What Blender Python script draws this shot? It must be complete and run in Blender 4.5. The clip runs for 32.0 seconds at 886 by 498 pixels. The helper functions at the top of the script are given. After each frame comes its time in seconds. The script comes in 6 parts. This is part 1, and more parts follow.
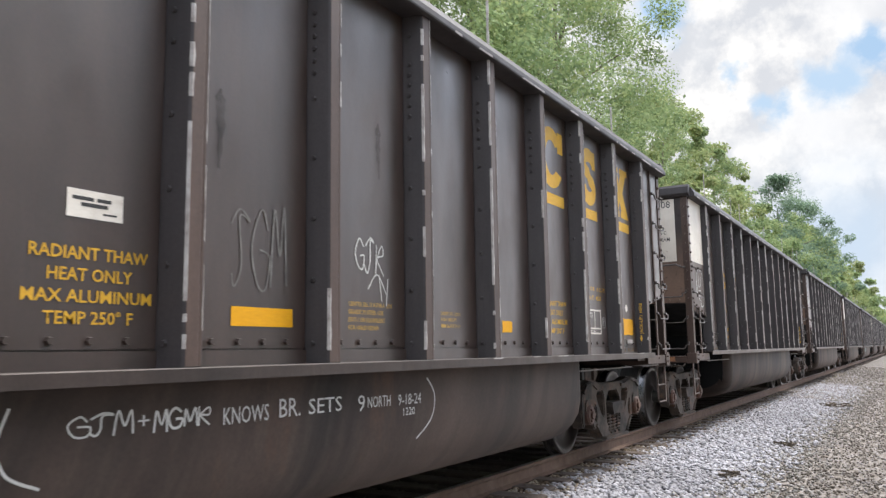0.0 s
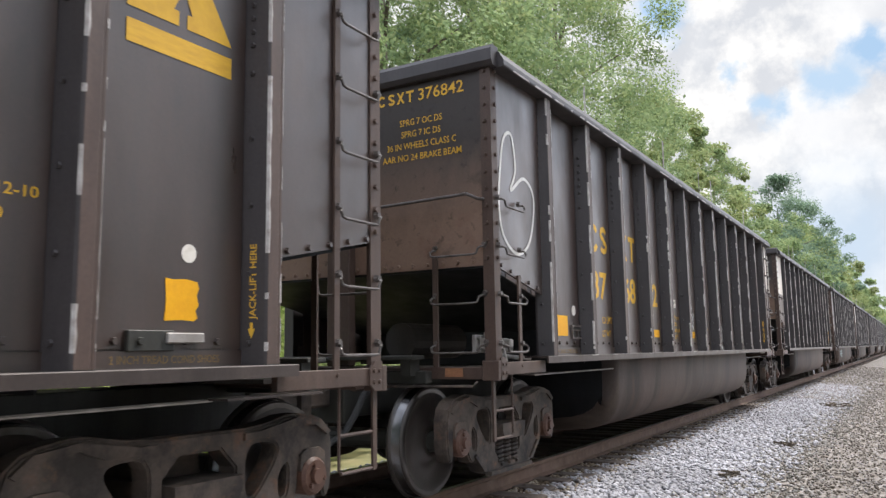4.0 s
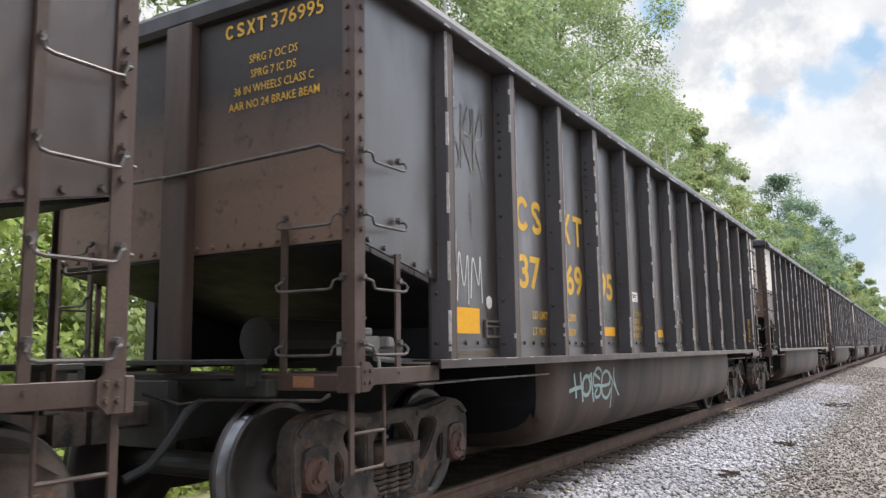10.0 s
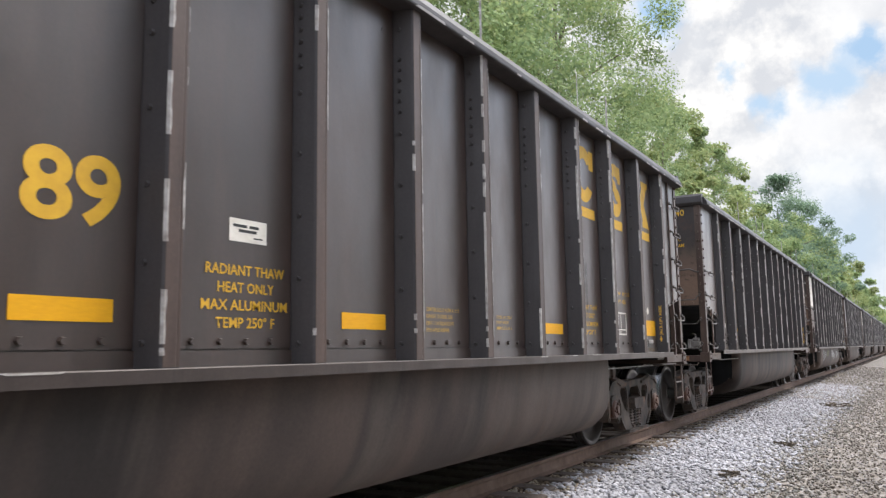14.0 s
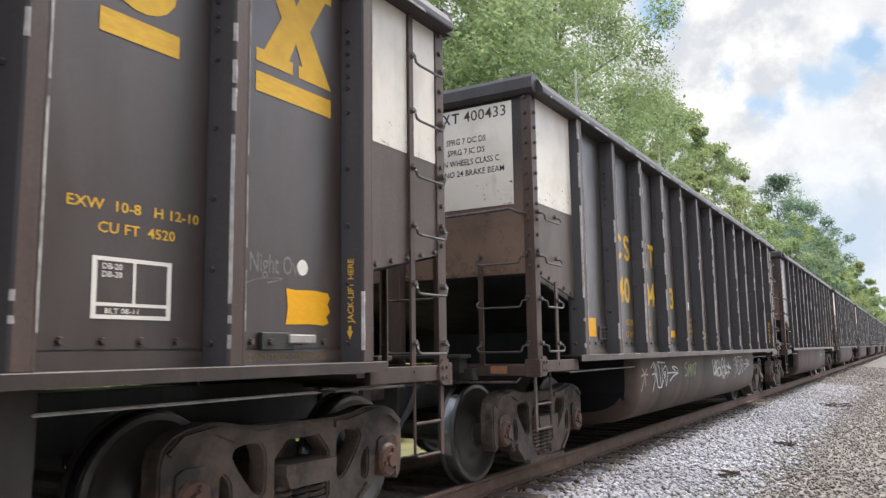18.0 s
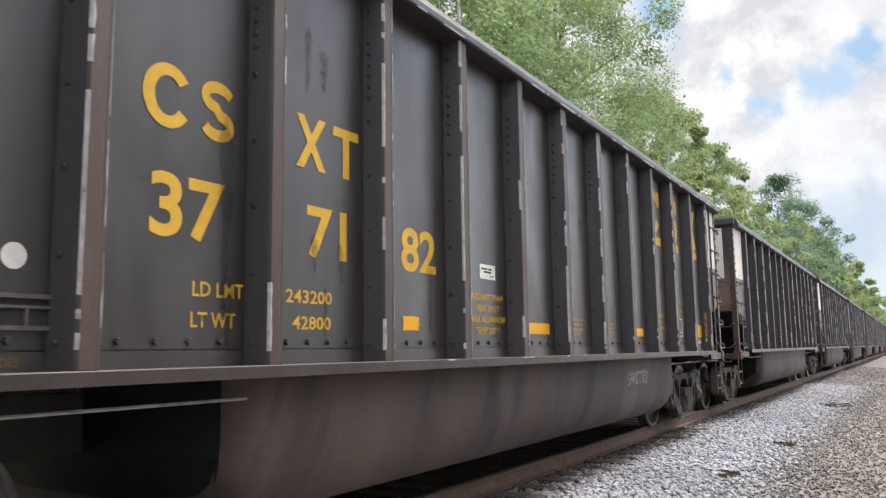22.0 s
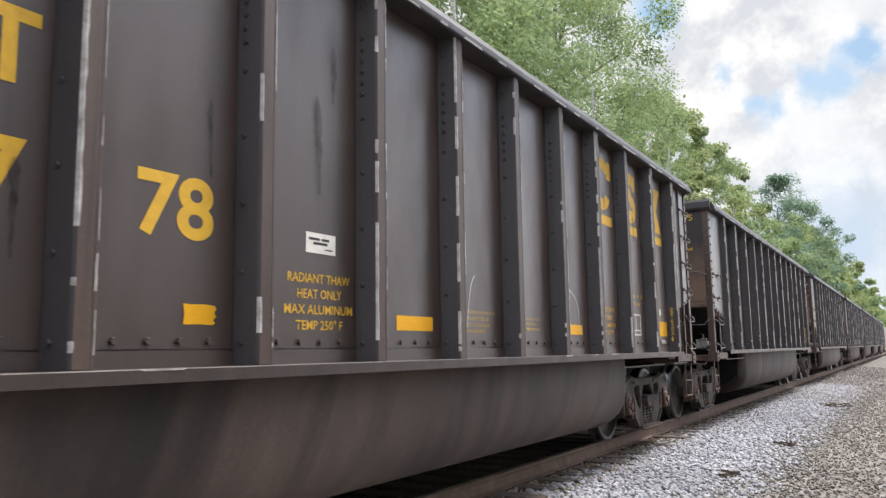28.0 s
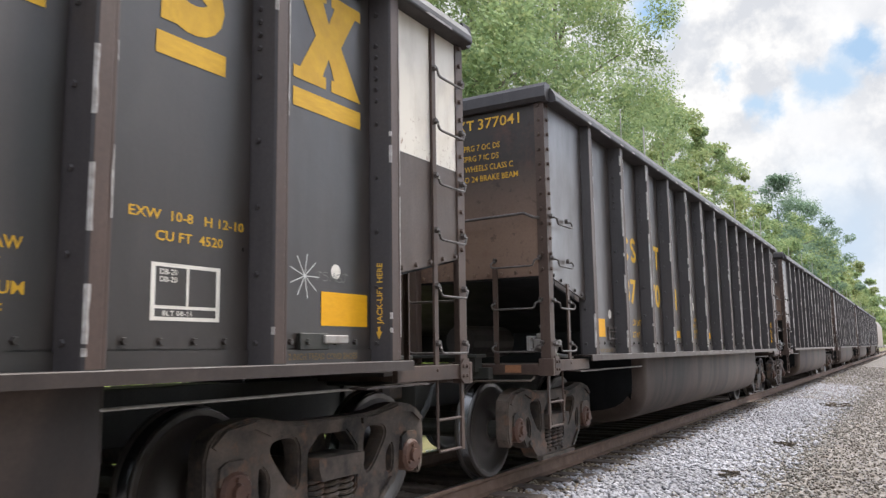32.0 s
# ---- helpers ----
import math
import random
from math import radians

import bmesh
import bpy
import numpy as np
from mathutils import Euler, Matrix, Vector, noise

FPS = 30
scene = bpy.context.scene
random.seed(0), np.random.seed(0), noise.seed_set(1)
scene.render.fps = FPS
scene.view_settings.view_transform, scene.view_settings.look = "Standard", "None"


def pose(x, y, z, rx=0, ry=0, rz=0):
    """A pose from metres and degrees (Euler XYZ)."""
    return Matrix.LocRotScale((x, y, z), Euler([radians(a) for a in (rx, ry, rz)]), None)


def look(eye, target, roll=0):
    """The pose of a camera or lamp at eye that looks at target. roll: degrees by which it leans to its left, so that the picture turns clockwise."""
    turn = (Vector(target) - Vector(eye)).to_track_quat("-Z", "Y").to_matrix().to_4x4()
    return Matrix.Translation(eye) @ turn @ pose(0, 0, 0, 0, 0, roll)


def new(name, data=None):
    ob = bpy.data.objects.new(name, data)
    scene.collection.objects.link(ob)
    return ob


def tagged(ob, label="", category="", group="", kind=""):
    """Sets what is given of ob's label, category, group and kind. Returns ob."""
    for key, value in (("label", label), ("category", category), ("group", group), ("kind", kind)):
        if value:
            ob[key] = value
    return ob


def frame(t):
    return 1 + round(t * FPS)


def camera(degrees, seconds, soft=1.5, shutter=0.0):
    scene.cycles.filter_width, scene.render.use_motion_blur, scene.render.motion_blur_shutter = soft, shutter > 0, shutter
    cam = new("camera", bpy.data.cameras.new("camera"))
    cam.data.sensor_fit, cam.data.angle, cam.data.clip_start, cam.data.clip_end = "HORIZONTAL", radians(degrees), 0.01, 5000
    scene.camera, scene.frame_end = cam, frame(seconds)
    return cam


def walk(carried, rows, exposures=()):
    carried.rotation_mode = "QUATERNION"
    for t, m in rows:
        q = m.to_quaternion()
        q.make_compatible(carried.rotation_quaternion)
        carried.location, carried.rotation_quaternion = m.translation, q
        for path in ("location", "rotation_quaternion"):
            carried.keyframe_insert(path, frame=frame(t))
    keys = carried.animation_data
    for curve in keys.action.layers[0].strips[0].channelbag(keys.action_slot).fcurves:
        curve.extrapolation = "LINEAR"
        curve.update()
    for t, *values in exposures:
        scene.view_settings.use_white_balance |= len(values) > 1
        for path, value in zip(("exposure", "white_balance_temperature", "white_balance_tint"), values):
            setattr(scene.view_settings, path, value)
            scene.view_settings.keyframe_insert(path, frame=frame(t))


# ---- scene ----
cam = camera(59.2, 32.0, soft=1.35, shutter=0.06)
EYE = (4.431, 0.0, 1.221)
walk(cam, [(0.0, pose(*EYE, 97.47, 0.86, 30.84)), (32.0, pose(*EYE, 97.47, 0.86, 30.84))])

# ---- sky, sun, exposure ----
SUN_EL, SUN_AZ = radians(60), radians(26)
world = bpy.data.worlds.new("sky")
scene.world = world
world.use_nodes = True
wn, wl = world.node_tree.nodes, world.node_tree.links
wn.clear()
sky = wn.new("ShaderNodeTexSky")
sky.sky_type, sky.sun_disc = "NISHITA", False
sky.sun_elevation, sky.sun_rotation = SUN_EL, SUN_AZ
sky.air_density, sky.dust_density = 1.0, 2.5
wbg = wn.new("ShaderNodeBackground")
wbg.inputs[1].default_value = 0.172
wcoord = wn.new("ShaderNodeTexCoord")
wnoise = wn.new("ShaderNodeTexNoise")
wnoise.inputs["Scale"].default_value, wnoise.inputs["Detail"].default_value = 3.0, 6.0
wramp = wn.new("ShaderNodeValToRGB")
wramp.color_ramp.elements[0].position, wramp.color_ramp.elements[1].position = 0.32, 0.55
wmix = wn.new("ShaderNodeMix")
wmix.data_type = "RGBA"
wmix.inputs["B"].default_value = (6.7, 7.1, 8.0, 1)
wout = wn.new("ShaderNodeOutputWorld")
wl.new(wcoord.outputs["Generated"], wnoise.inputs["Vector"])
wl.new(wnoise.outputs["Fac"], wramp.inputs["Fac"])
wl.new(wramp.outputs["Color"], wmix.inputs["Factor"])
wl.new(sky.outputs[0], wmix.inputs["A"])
wl.new(wmix.outputs["Result"], wbg.inputs[0])
wl.new(wbg.outputs[0], wout.inputs[0])
sun_data = bpy.data.lights.new("sun", "SUN")
sun_data.energy, sun_data.angle, sun_data.color = 2.6, radians(12), (1.0, 0.96, 0.90)
sun = new("sun", sun_data)
sun.matrix_world = look((30 * math.cos(SUN_EL) * math.sin(SUN_AZ), 30 * math.cos(SUN_EL) * math.cos(SUN_AZ), 30 * math.sin(SUN_EL)), (0, 0, 0))
scene.view_settings.exposure = 1.07


# ---- materials ----
class Nodes:
    """A node material: a principled surface whose colour and bump are fed by noises."""

    def __init__(self, name, rough=0.6, metal=0.0, specular=0.5):
        self.mat = bpy.data.materials.new(name)
        self.mat.use_nodes = True
        self.tree = self.mat.node_tree
        self.n, self.l = self.tree.nodes, self.tree.links
        self.bsdf = self.n["Principled BSDF"]
        self.bsdf.inputs["Roughness"].default_value = rough
        self.bsdf.inputs["Metallic"].default_value = metal
        self.bsdf.inputs["Specular IOR Level"].default_value = specular
        self.coord = self.n.new("ShaderNodeTexCoord")

    def noise(self, scale, detail=4.0, rough=0.6, stretch=(1, 1, 1), low=0.0, high=1.0, lean=0.0):
        m = self.n.new("ShaderNodeMapping")
        m.vector_type, m.inputs["Rotation"].default_value = "TEXTURE" if lean else "POINT", (lean, 0, 0)
        m.inputs["Scale"].default_value = tuple(1 / a for a in stretch) if lean else stretch
        self.l.new(self.coord.outputs["Object"], m.inputs[0])
        info = self.n.new("ShaderNodeObjectInfo")
        mul = self.n.new("ShaderNodeMath")
        mul.operation, mul.inputs[1].default_value = "MULTIPLY", 37.0
        self.l.new(info.outputs["Random"], mul.inputs[0])
        t = self.n.new("ShaderNodeTexNoise")
        t.noise_dimensions = "4D"
        t.inputs["Scale"].default_value, t.inputs["Detail"].default_value, t.inputs["Roughness"].default_value = scale, detail, rough
        self.l.new(m.outputs[0], t.inputs["Vector"])
        self.l.new(mul.outputs[0], t.inputs["W"])
        r = self.n.new("ShaderNodeMapRange")
        r.inputs["From Min"].default_value, r.inputs["From Max"].default_value = low, high
        self.l.new(t.outputs["Fac"], r.inputs["Value"])
        return r.outputs["Result"]

    def mix(self, fac, a, b, blend="MIX"):
        m = self.n.new("ShaderNodeMix")
        m.data_type, m.blend_type = "RGBA", blend
        for key, v in (("Factor", fac), ("A", a), ("B", b)):
            sock = [s for s in m.inputs if s.name == key and (s.type == "RGBA" or key == "Factor")][0]
            if isinstance(v, (int, float)):
                sock.default_value = v
            elif isinstance(v, tuple):
                sock.default_value = (*v, 1)
            else:
                self.l.new(v, sock)
        return [s for s in m.outputs if s.type == "RGBA"][0]

    def random(self):
        return self.n.new("ShaderNodeObjectInfo").outputs["Random"]

    def island(self):
        return self.n.new("ShaderNodeNewGeometry").outputs["Random Per Island"]

    def color(self, c):
        self.l.new(c, self.bsdf.inputs["Base Color"]) if not isinstance(c, tuple) else setattr(self.bsdf.inputs["Base Color"], "default_value", (*c, 1))
        return self

    def rough(self, r):
        self.l.new(r, self.bsdf.inputs["Roughness"])
        return self

    def bump(self, h, strength=0.3, distance=0.01):
        b = self.n.new("ShaderNodeBump")
        b.inputs["Strength"].default_value, b.inputs["Distance"].default_value = strength, distance
        self.l.new(h, b.inputs["Height"])
        self.l.new(b.outputs[0], self.bsdf.inputs["Normal"])
        return self


def paint(name, base, dust, rough=0.55, streak=0.5, gloss=0.9, dusty=0.10, tint=(0.97, 0.80, 0.68)):
    """Weathered freight-car paint: streaked dust, blotches and fine grain."""
    k = Nodes(name, rough, specular=gloss)
    k.bsdf.inputs["Sheen Weight"].default_value, k.bsdf.inputs["Sheen Roughness"].default_value = dusty, 0.4
    k.bsdf.inputs["Sheen Tint"].default_value = (*tint, 1)
    streaks = k.noise(3.0, 5, 0.65, (1.6, 1.6, 0.18), 0.38, 0.68)
    blot = k.noise(1.3, 5, 0.6, (1, 1, 1), 0.35, 0.7)
    grain = k.noise(60, 3, 0.6)
    c = k.mix(streaks, base, dust)
    c = k.mix(blot, c, k.mix(streak, base, dust))
    drips = k.noise(2.2, 5, 0.7, (3.2, 3.2, 0.16), 0.60, 0.74)
    c = k.mix(drips, c, k.mix(0.55, c, (0.010, 0.009, 0.009)))
    stains = k.noise(0.9, 4, 0.6, (1.6, 1.6, 0.5), 0.56, 0.76)
    c = k.mix(stains, c, k.mix(0.5, c, (0.010, 0.009, 0.009)))
    c = k.mix(0.3, c, grain, "OVERLAY")
    k.color(c)
    r = k.noise(4, 4, 0.6, (1, 1, 0.4), -0.25 - 0.5 * (gloss < 0.5), 1.6)
    k.rough(r)
    return k.bump(k.noise(9, 5, 0.6), 0.12, 0.01).mat


BODY_PAINT = paint("black_car_paint", (0.0145, 0.0098, 0.0081), (0.0305, 0.0208, 0.0170), dusty=0.085)
BROWN_PAINT = paint("dusty_brown_car_paint", (0.0222, 0.0118, 0.0088), (0.0455, 0.0252, 0.0188), dusty=0.085)
RED_PAINT = paint("reddish_brown_car_paint", (0.0246, 0.0120, 0.0085), (0.0495, 0.0257, 0.0180), dusty=0.085)
# Post webs and chords: shade and blue sky reflection put into the colour.
WEB_PAINT = paint("shade_and_sky_tinted_paint", (0.0235, 0.0200, 0.0205), (0.044, 0.0370, 0.0365), gloss=0.35, dusty=0.03, tint=(0.80, 0.88, 1.0))
DUST_PAINT = paint("tan_dust_covered_paint", (0.060, 0.0435, 0.0360), (0.095, 0.070, 0.0585), gloss=0.3, dusty=0.05)
UNDER_PAINT = paint("grimy_underbody_paint", (0.01716, 0.01529, 0.01404), (0.04524, 0.03822, 0.03276), 0.7, gloss=0.3)
SILL_PAINT = paint("scuffed_grey_sill_paint", (0.025, 0.0182, 0.0158), (0.052, 0.0385, 0.0335), 0.5, gloss=0.3, dusty=0.06)


def cast_steel(name):
    """Cast truck steel: oily black-brown, pale dust on it and rust where the dirt has come off."""
    k = Nodes(name, 0.75, specular=0.3)
    c = k.mix(k.noise(2.6, 5, 0.65, (1, 1, 1), 0.40, 0.62), (0.032, 0.026, 0.022), (0.105, 0.080, 0.064))
    c = k.mix(k.noise(4.5, 5, 0.7, (1, 1, 1), 0.54, 0.68), c, (0.14, 0.076, 0.047))
    c = k.mix(k.noise(3.4, 5, 0.7, (1, 1, 0.6), 0.53, 0.66), c, (0.014, 0.013, 0.012))
    k.color(k.mix(0.3, c, k.noise(70, 3, 0.6), "OVERLAY"))
    return k.bump(k.noise(28, 5, 0.65), 0.3, 0.008).mat


TRUCK_STEEL = cast_steel("rusty_cast_steel")
CAP_RUST = paint("red_rust_steel", (0.060, 0.027, 0.018), (0.105, 0.055, 0.038), 0.75, gloss=0.3)
DARK_STEEL = paint("dark_oily_steel", (0.021, 0.0215, 0.019), (0.047, 0.046, 0.040), 0.6, gloss=0.25)
FRAME_PAINT = paint("dull_brown_frame_paint", (0.046, 0.030, 0.0235), (0.088, 0.059, 0.047), 0.65, gloss=0.25, dusty=0.04)
# Slope sheets, bulkheads and tub ends: the deep shade there is in the colour.
SHADE_BLACK = paint("shade_darkened_black_paint", (0.009, 0.0095, 0.0105), (0.016, 0.0165, 0.0175), 0.7, gloss=0.15, dusty=0.01)


def smeared(name, base, dust, wet):
    """Tub paint: a coat of brown dust with wide curved smears washed dark, and rust runs."""
    k = Nodes(name, 0.7, specular=0.3)
    k.bsdf.inputs["Sheen Weight"].default_value, k.bsdf.inputs["Sheen Roughness"].default_value = 0.04, 0.4
    k.bsdf.inputs["Sheen Tint"].default_value = (0.97, 0.76, 0.64, 1)
    c = k.mix(k.noise(0.9, 4, 0.55, (0.6, 1, 0.45), 0.36, 0.66), base, dust)
    runs = k.noise(1.0, 3, 0.5, (0.3, 1.6, 0.3), 0.48, 0.62, -0.35)
    c = k.mix(runs, c, k.mix(0.7, c, wet))
    thin = k.noise(1.5, 3, 0.55, (0.3, 1.7, 0.22), 0.57, 0.68, -0.4)
    c = k.mix(thin, c, k.mix(0.55, c, wet))
    pale = k.noise(1.3, 4, 0.6, (0.4, 1.5, 0.25), 0.53, 0.70, -0.3)
    c = k.mix(pale, c, k.mix(0.5, c, (0.11, 0.085, 0.068)))
    rust = k.noise(1.6, 5, 0.65, (0.5, 1.3, 0.5), 0.60, 0.76)
    c = k.mix(rust, c, (0.085, 0.046, 0.028))
    k.color(k.mix(0.3, c, k.noise(45, 3, 0.6), "OVERLAY"))
    return k.bump(k.noise(5, 5, 0.6), 0.12, 0.012).mat


TUB_PAINT = smeared("brown_dust_on_tub_paint", (0.038, 0.0265, 0.0215), (0.090, 0.0625, 0.049), (0.012, 0.0105, 0.010))


def dusty_end(name, base, dust):
    """End-wall paint: black above, sprayed with brown track dust lower down, in an uneven border."""
    k = Nodes(name, 0.65, specular=0.3)
    sep = k.n.new("ShaderNodeSeparateXYZ")
    k.l.new(k.coord.outputs["Object"], sep.inputs[0])
    add = k.n.new("ShaderNodeMath")
    add.operation = "ADD"
    k.l.new(sep.outputs["Z"], add.inputs[0])
    k.l.new(k.noise(1.6, 5, 0.65, (1, 1, 0.5), 0.5, 1.3), add.inputs[1])
    r = k.n.new("ShaderNodeMapRange")
    r.inputs["From Min"].default_value, r.inputs["From Max"].default_value = 3.10, 2.35
    k.l.new(add.outputs[0], r.inputs["Value"])
    spots = k.noise(11, 4, 0.7, (1, 1, 1), 0.58, 0.68)
    c = k.mix(r.outputs["Result"], base, dust)
    c = k.mix(spots, c, k.mix(0.6, c, (0.02, 0.016, 0.014)))
    oil = k.noise(1.3, 6, 0.72, (1, 1, 1), 0.60, 0.70)
    c = k.mix(oil, c, k.mix(0.65, c, (0.016, 0.015, 0.014)))
    rust = k.noise(2.1, 6, 0.7, (1, 1, 0.8), 0.58, 0.78)
    c = k.mix(rust, c, k.mix(0.7, c, (0.105, 0.046, 0.032)))
    k.color(k.mix(0.2, c, k.noise(50, 3, 0.6), "OVERLAY"))
    return k.bump(k.noise(9, 5, 0.6), 0.15, 0.01).mat


END_PAINT = dusty_end("dust_sprayed_end_paint", (0.036, 0.030, 0.027), (0.165, 0.107, 0.077))
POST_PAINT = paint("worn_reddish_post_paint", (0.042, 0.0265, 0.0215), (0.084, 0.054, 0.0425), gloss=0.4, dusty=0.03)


def plain(name, base, second, scale=6, rough=0.6, metal=0.0, bump=0.1, lo=0.35, hi=0.7, specular=0.4):
    k = Nodes(name, rough, metal, specular)
    k.color(k.mix(k.noise(scale, 5, 0.65, (1, 1, 1), lo, hi), base, second))
    return k.bump(k.noise(scale * 6, 4, 0.6), bump, 0.01).mat


WHITE_PAINT = plain("dirty_white_paint", (0.6478, 0.6061, 0.5433), (0.4703, 0.418, 0.3552), 2.5, 0.5, lo=0.45, hi=0.8)


def rusting_white(name):
    """White paint of the end panels: dull dirt above, rust specks that gather towards the lower edge."""
    k = Nodes(name, 0.5, specular=0.4)
    sep, low, add = k.n.new("ShaderNodeSeparateXYZ"), k.n.new("ShaderNodeMapRange"), k.n.new("ShaderNodeMath")
    k.l.new(k.coord.outputs["Object"], sep.inputs[0])
    low.inputs["From Min"].default_value, low.inputs["From Max"].default_value = 0.55, 0.0
    low.inputs["To Max"].default_value = 0.13
    k.l.new(sep.outputs["Y"], low.inputs["Value"])
    add.operation = "ADD"
    k.l.new(low.outputs["Result"], add.inputs[0])
    k.l.new(k.noise(22, 3, 0.5), add.inputs[1])
    speck = k.n.new("ShaderNodeMapRange")
    speck.inputs["From Min"].default_value, speck.inputs["From Max"].default_value = 0.73, 0.80
    k.l.new(add.outputs[0], speck.inputs["Value"])
    c = k.mix(k.noise(2.5, 5, 0.65, (1, 1, 1), 0.45, 0.8), (0.61, 0.555, 0.475), (0.47, 0.415, 0.345))
    c = k.mix(k.noise(3.2, 5, 0.7, (2.5, 0.4, 1), 0.60, 0.85), c, (0.46, 0.36, 0.27))
    c = k.mix(speck.outputs["Result"], c, (0.20, 0.095, 0.055))
    return k.color(c).mat


WHITE_PANEL = rusting_white("rust_specked_white_paint")
YELLOW_PAINT = plain("yellow_lettering_paint", (0.60, 0.35, 0.032), (0.48, 0.27, 0.03), 5, 0.55, specular=0.25)
FADED_YELLOW = plain("faded_yellow_stencil", (0.55, 0.34, 0.07), (0.22, 0.14, 0.06), 14, 0.6)
REFLECTOR = plain("yellow_reflective_sheeting", (0.68, 0.34, 0.010), (0.60, 0.29, 0.010), 8, 0.5, specular=0.2)
SHOE_TEXT = plain("rubbed_yellow_stencil", (0.26, 0.165, 0.06), (0.075, 0.052, 0.036), 22, 0.7)
BLACK_LETTER = plain("black_stencil", (0.02, 0.02, 0.02), (0.04, 0.04, 0.04))
PALE_GREY = plain("pale_grey_fitting", (0.30, 0.28, 0.26), (0.16, 0.14, 0.125), 9, 0.6)
DOOR_STEEL = plain("rubbed_grey_door_steel", (0.12, 0.10, 0.09), (0.065, 0.05, 0.044), 12, 0.5)
RUBBER = plain("black_hose_rubber", (0.012, 0.012, 0.012), (0.022, 0.021, 0.02), 10, 0.7)
CHALK = plain("chalk_and_spray_paint", (0.561, 0.5525, 0.527), (0.425, 0.4165, 0.3995), 12, 0.8)
FAINT_CHALK = plain("worn_chalk", (0.20, 0.19, 0.18), (0.09, 0.085, 0.08), 16, 0.8)
TEAL_SPRAY = plain("pale_teal_spray_paint", (0.357, 0.442, 0.408), (0.255, 0.34, 0.3145), 10, 0.8)
# Bare metal where paint has flaked, also painted on as edge glints.
CHIP = plain("bare_metal_and_glint", (0.42, 0.395, 0.37), (0.17, 0.145, 0.13), 18, 0.5)
TREAD = plain("polished_wheel_tread", (0.13, 0.13, 0.135), (0.07, 0.068, 0.065), 8, 0.22, 1.0, 0.03)
WHEEL_STEEL = paint("oily_brown_wheel_steel", (0.020, 0.0165, 0.0145), (0.050, 0.040, 0.034), 0.5, gloss=0.6)
RIM_STEEL = plain("dull_worn_rim_steel", (0.10, 0.095, 0.09), (0.055, 0.045, 0.04), 9, 0.32, 0.8)
GRAB = plain("grey_rod_steel", (0.048, 0.040, 0.036), (0.115, 0.100, 0.091), 10, 0.45, 0.2)
RAIL_RUST = plain("brown_rail_rust", (0.105, 0.060, 0.040), (0.165, 0.104, 0.074), 7, 0.8)
RAIL_TOP = plain("shiny_rail_head", (0.45, 0.43, 0.42), (0.3, 0.28, 0.27), 5, 0.3, 1.0, 0.03)
TIE_WOOD = plain("creosoted_tie_wood", (0.042, 0.029, 0.022), (0.092, 0.068, 0.052), 9, 0.85, bump=0.5)
BARK = plain("grey_brown_bark", (0.10, 0.08, 0.06), (0.18, 0.15, 0.12), 8, 0.9, bump=0.6)


def gravel_mat(name, stops, scale, bump, dist, dirt=None):
    """Crushed stone: every cell has a stone's own grey, with dark joints."""
    k = Nodes(name, 0.9, specular=0.2)
    v = k.n.new("ShaderNodeTexVoronoi")
    v.inputs["Scale"].default_value = scale
    k.l.new(k.coord.outputs["Object"], v.inputs["Vector"])
    ramp = k.n.new("ShaderNodeValToRGB")
    ramp.color_ramp.elements[0].color, ramp.color_ramp.elements[1].color = (*stops[0], 1), (*stops[-1], 1)
    for i, c in enumerate(stops[1:-1]):
        ramp.color_ramp.elements.new((i + 1) / (len(stops) - 1)).color = (*c, 1)
    sep = k.n.new("ShaderNodeSeparateColor")
    k.l.new(v.outputs["Color"], sep.inputs[0])
    k.l.new(sep.outputs[0], ramp.inputs["Fac"])
    big = k.noise(0.8, 5, 0.6, (1, 0.4, 1), 0.35, 0.7)
    c = k.mix(big, ramp.outputs["Color"], k.mix(0.35, ramp.outputs["Color"], stops[0]))
    if dirt:
        sep2, add, far = k.n.new("ShaderNodeSeparateXYZ"), k.n.new("ShaderNodeMath"), k.n.new("ShaderNodeMapRange")
        k.l.new(k.coord.outputs["Object"], sep2.inputs[0])
        k.l.new(sep2.outputs["Y"], add.inputs[0])
        k.l.new(k.noise(0.7, 5, 0.6, (1, 0.5, 1), 0.5, 0.6), add.inputs[1])
        far.inputs["From Min"].default_value, far.inputs["From Max"].default_value, far.inputs["To Max"].default_value = dirt[0], dirt[1], 0.85
        k.l.new(add.outputs[0], far.inputs["Value"])
        c = k.mix(far.outputs["Result"], c, (0.125, 0.108, 0.092))
    k.color(c)
    inv = k.n.new("ShaderNodeMath")
    inv.operation, inv.inputs[0].default_value = "SUBTRACT", 1.0
    k.l.new(v.outputs["Distance"], inv.inputs[1])
    return k.bump(inv.outputs[0], bump, dist).mat


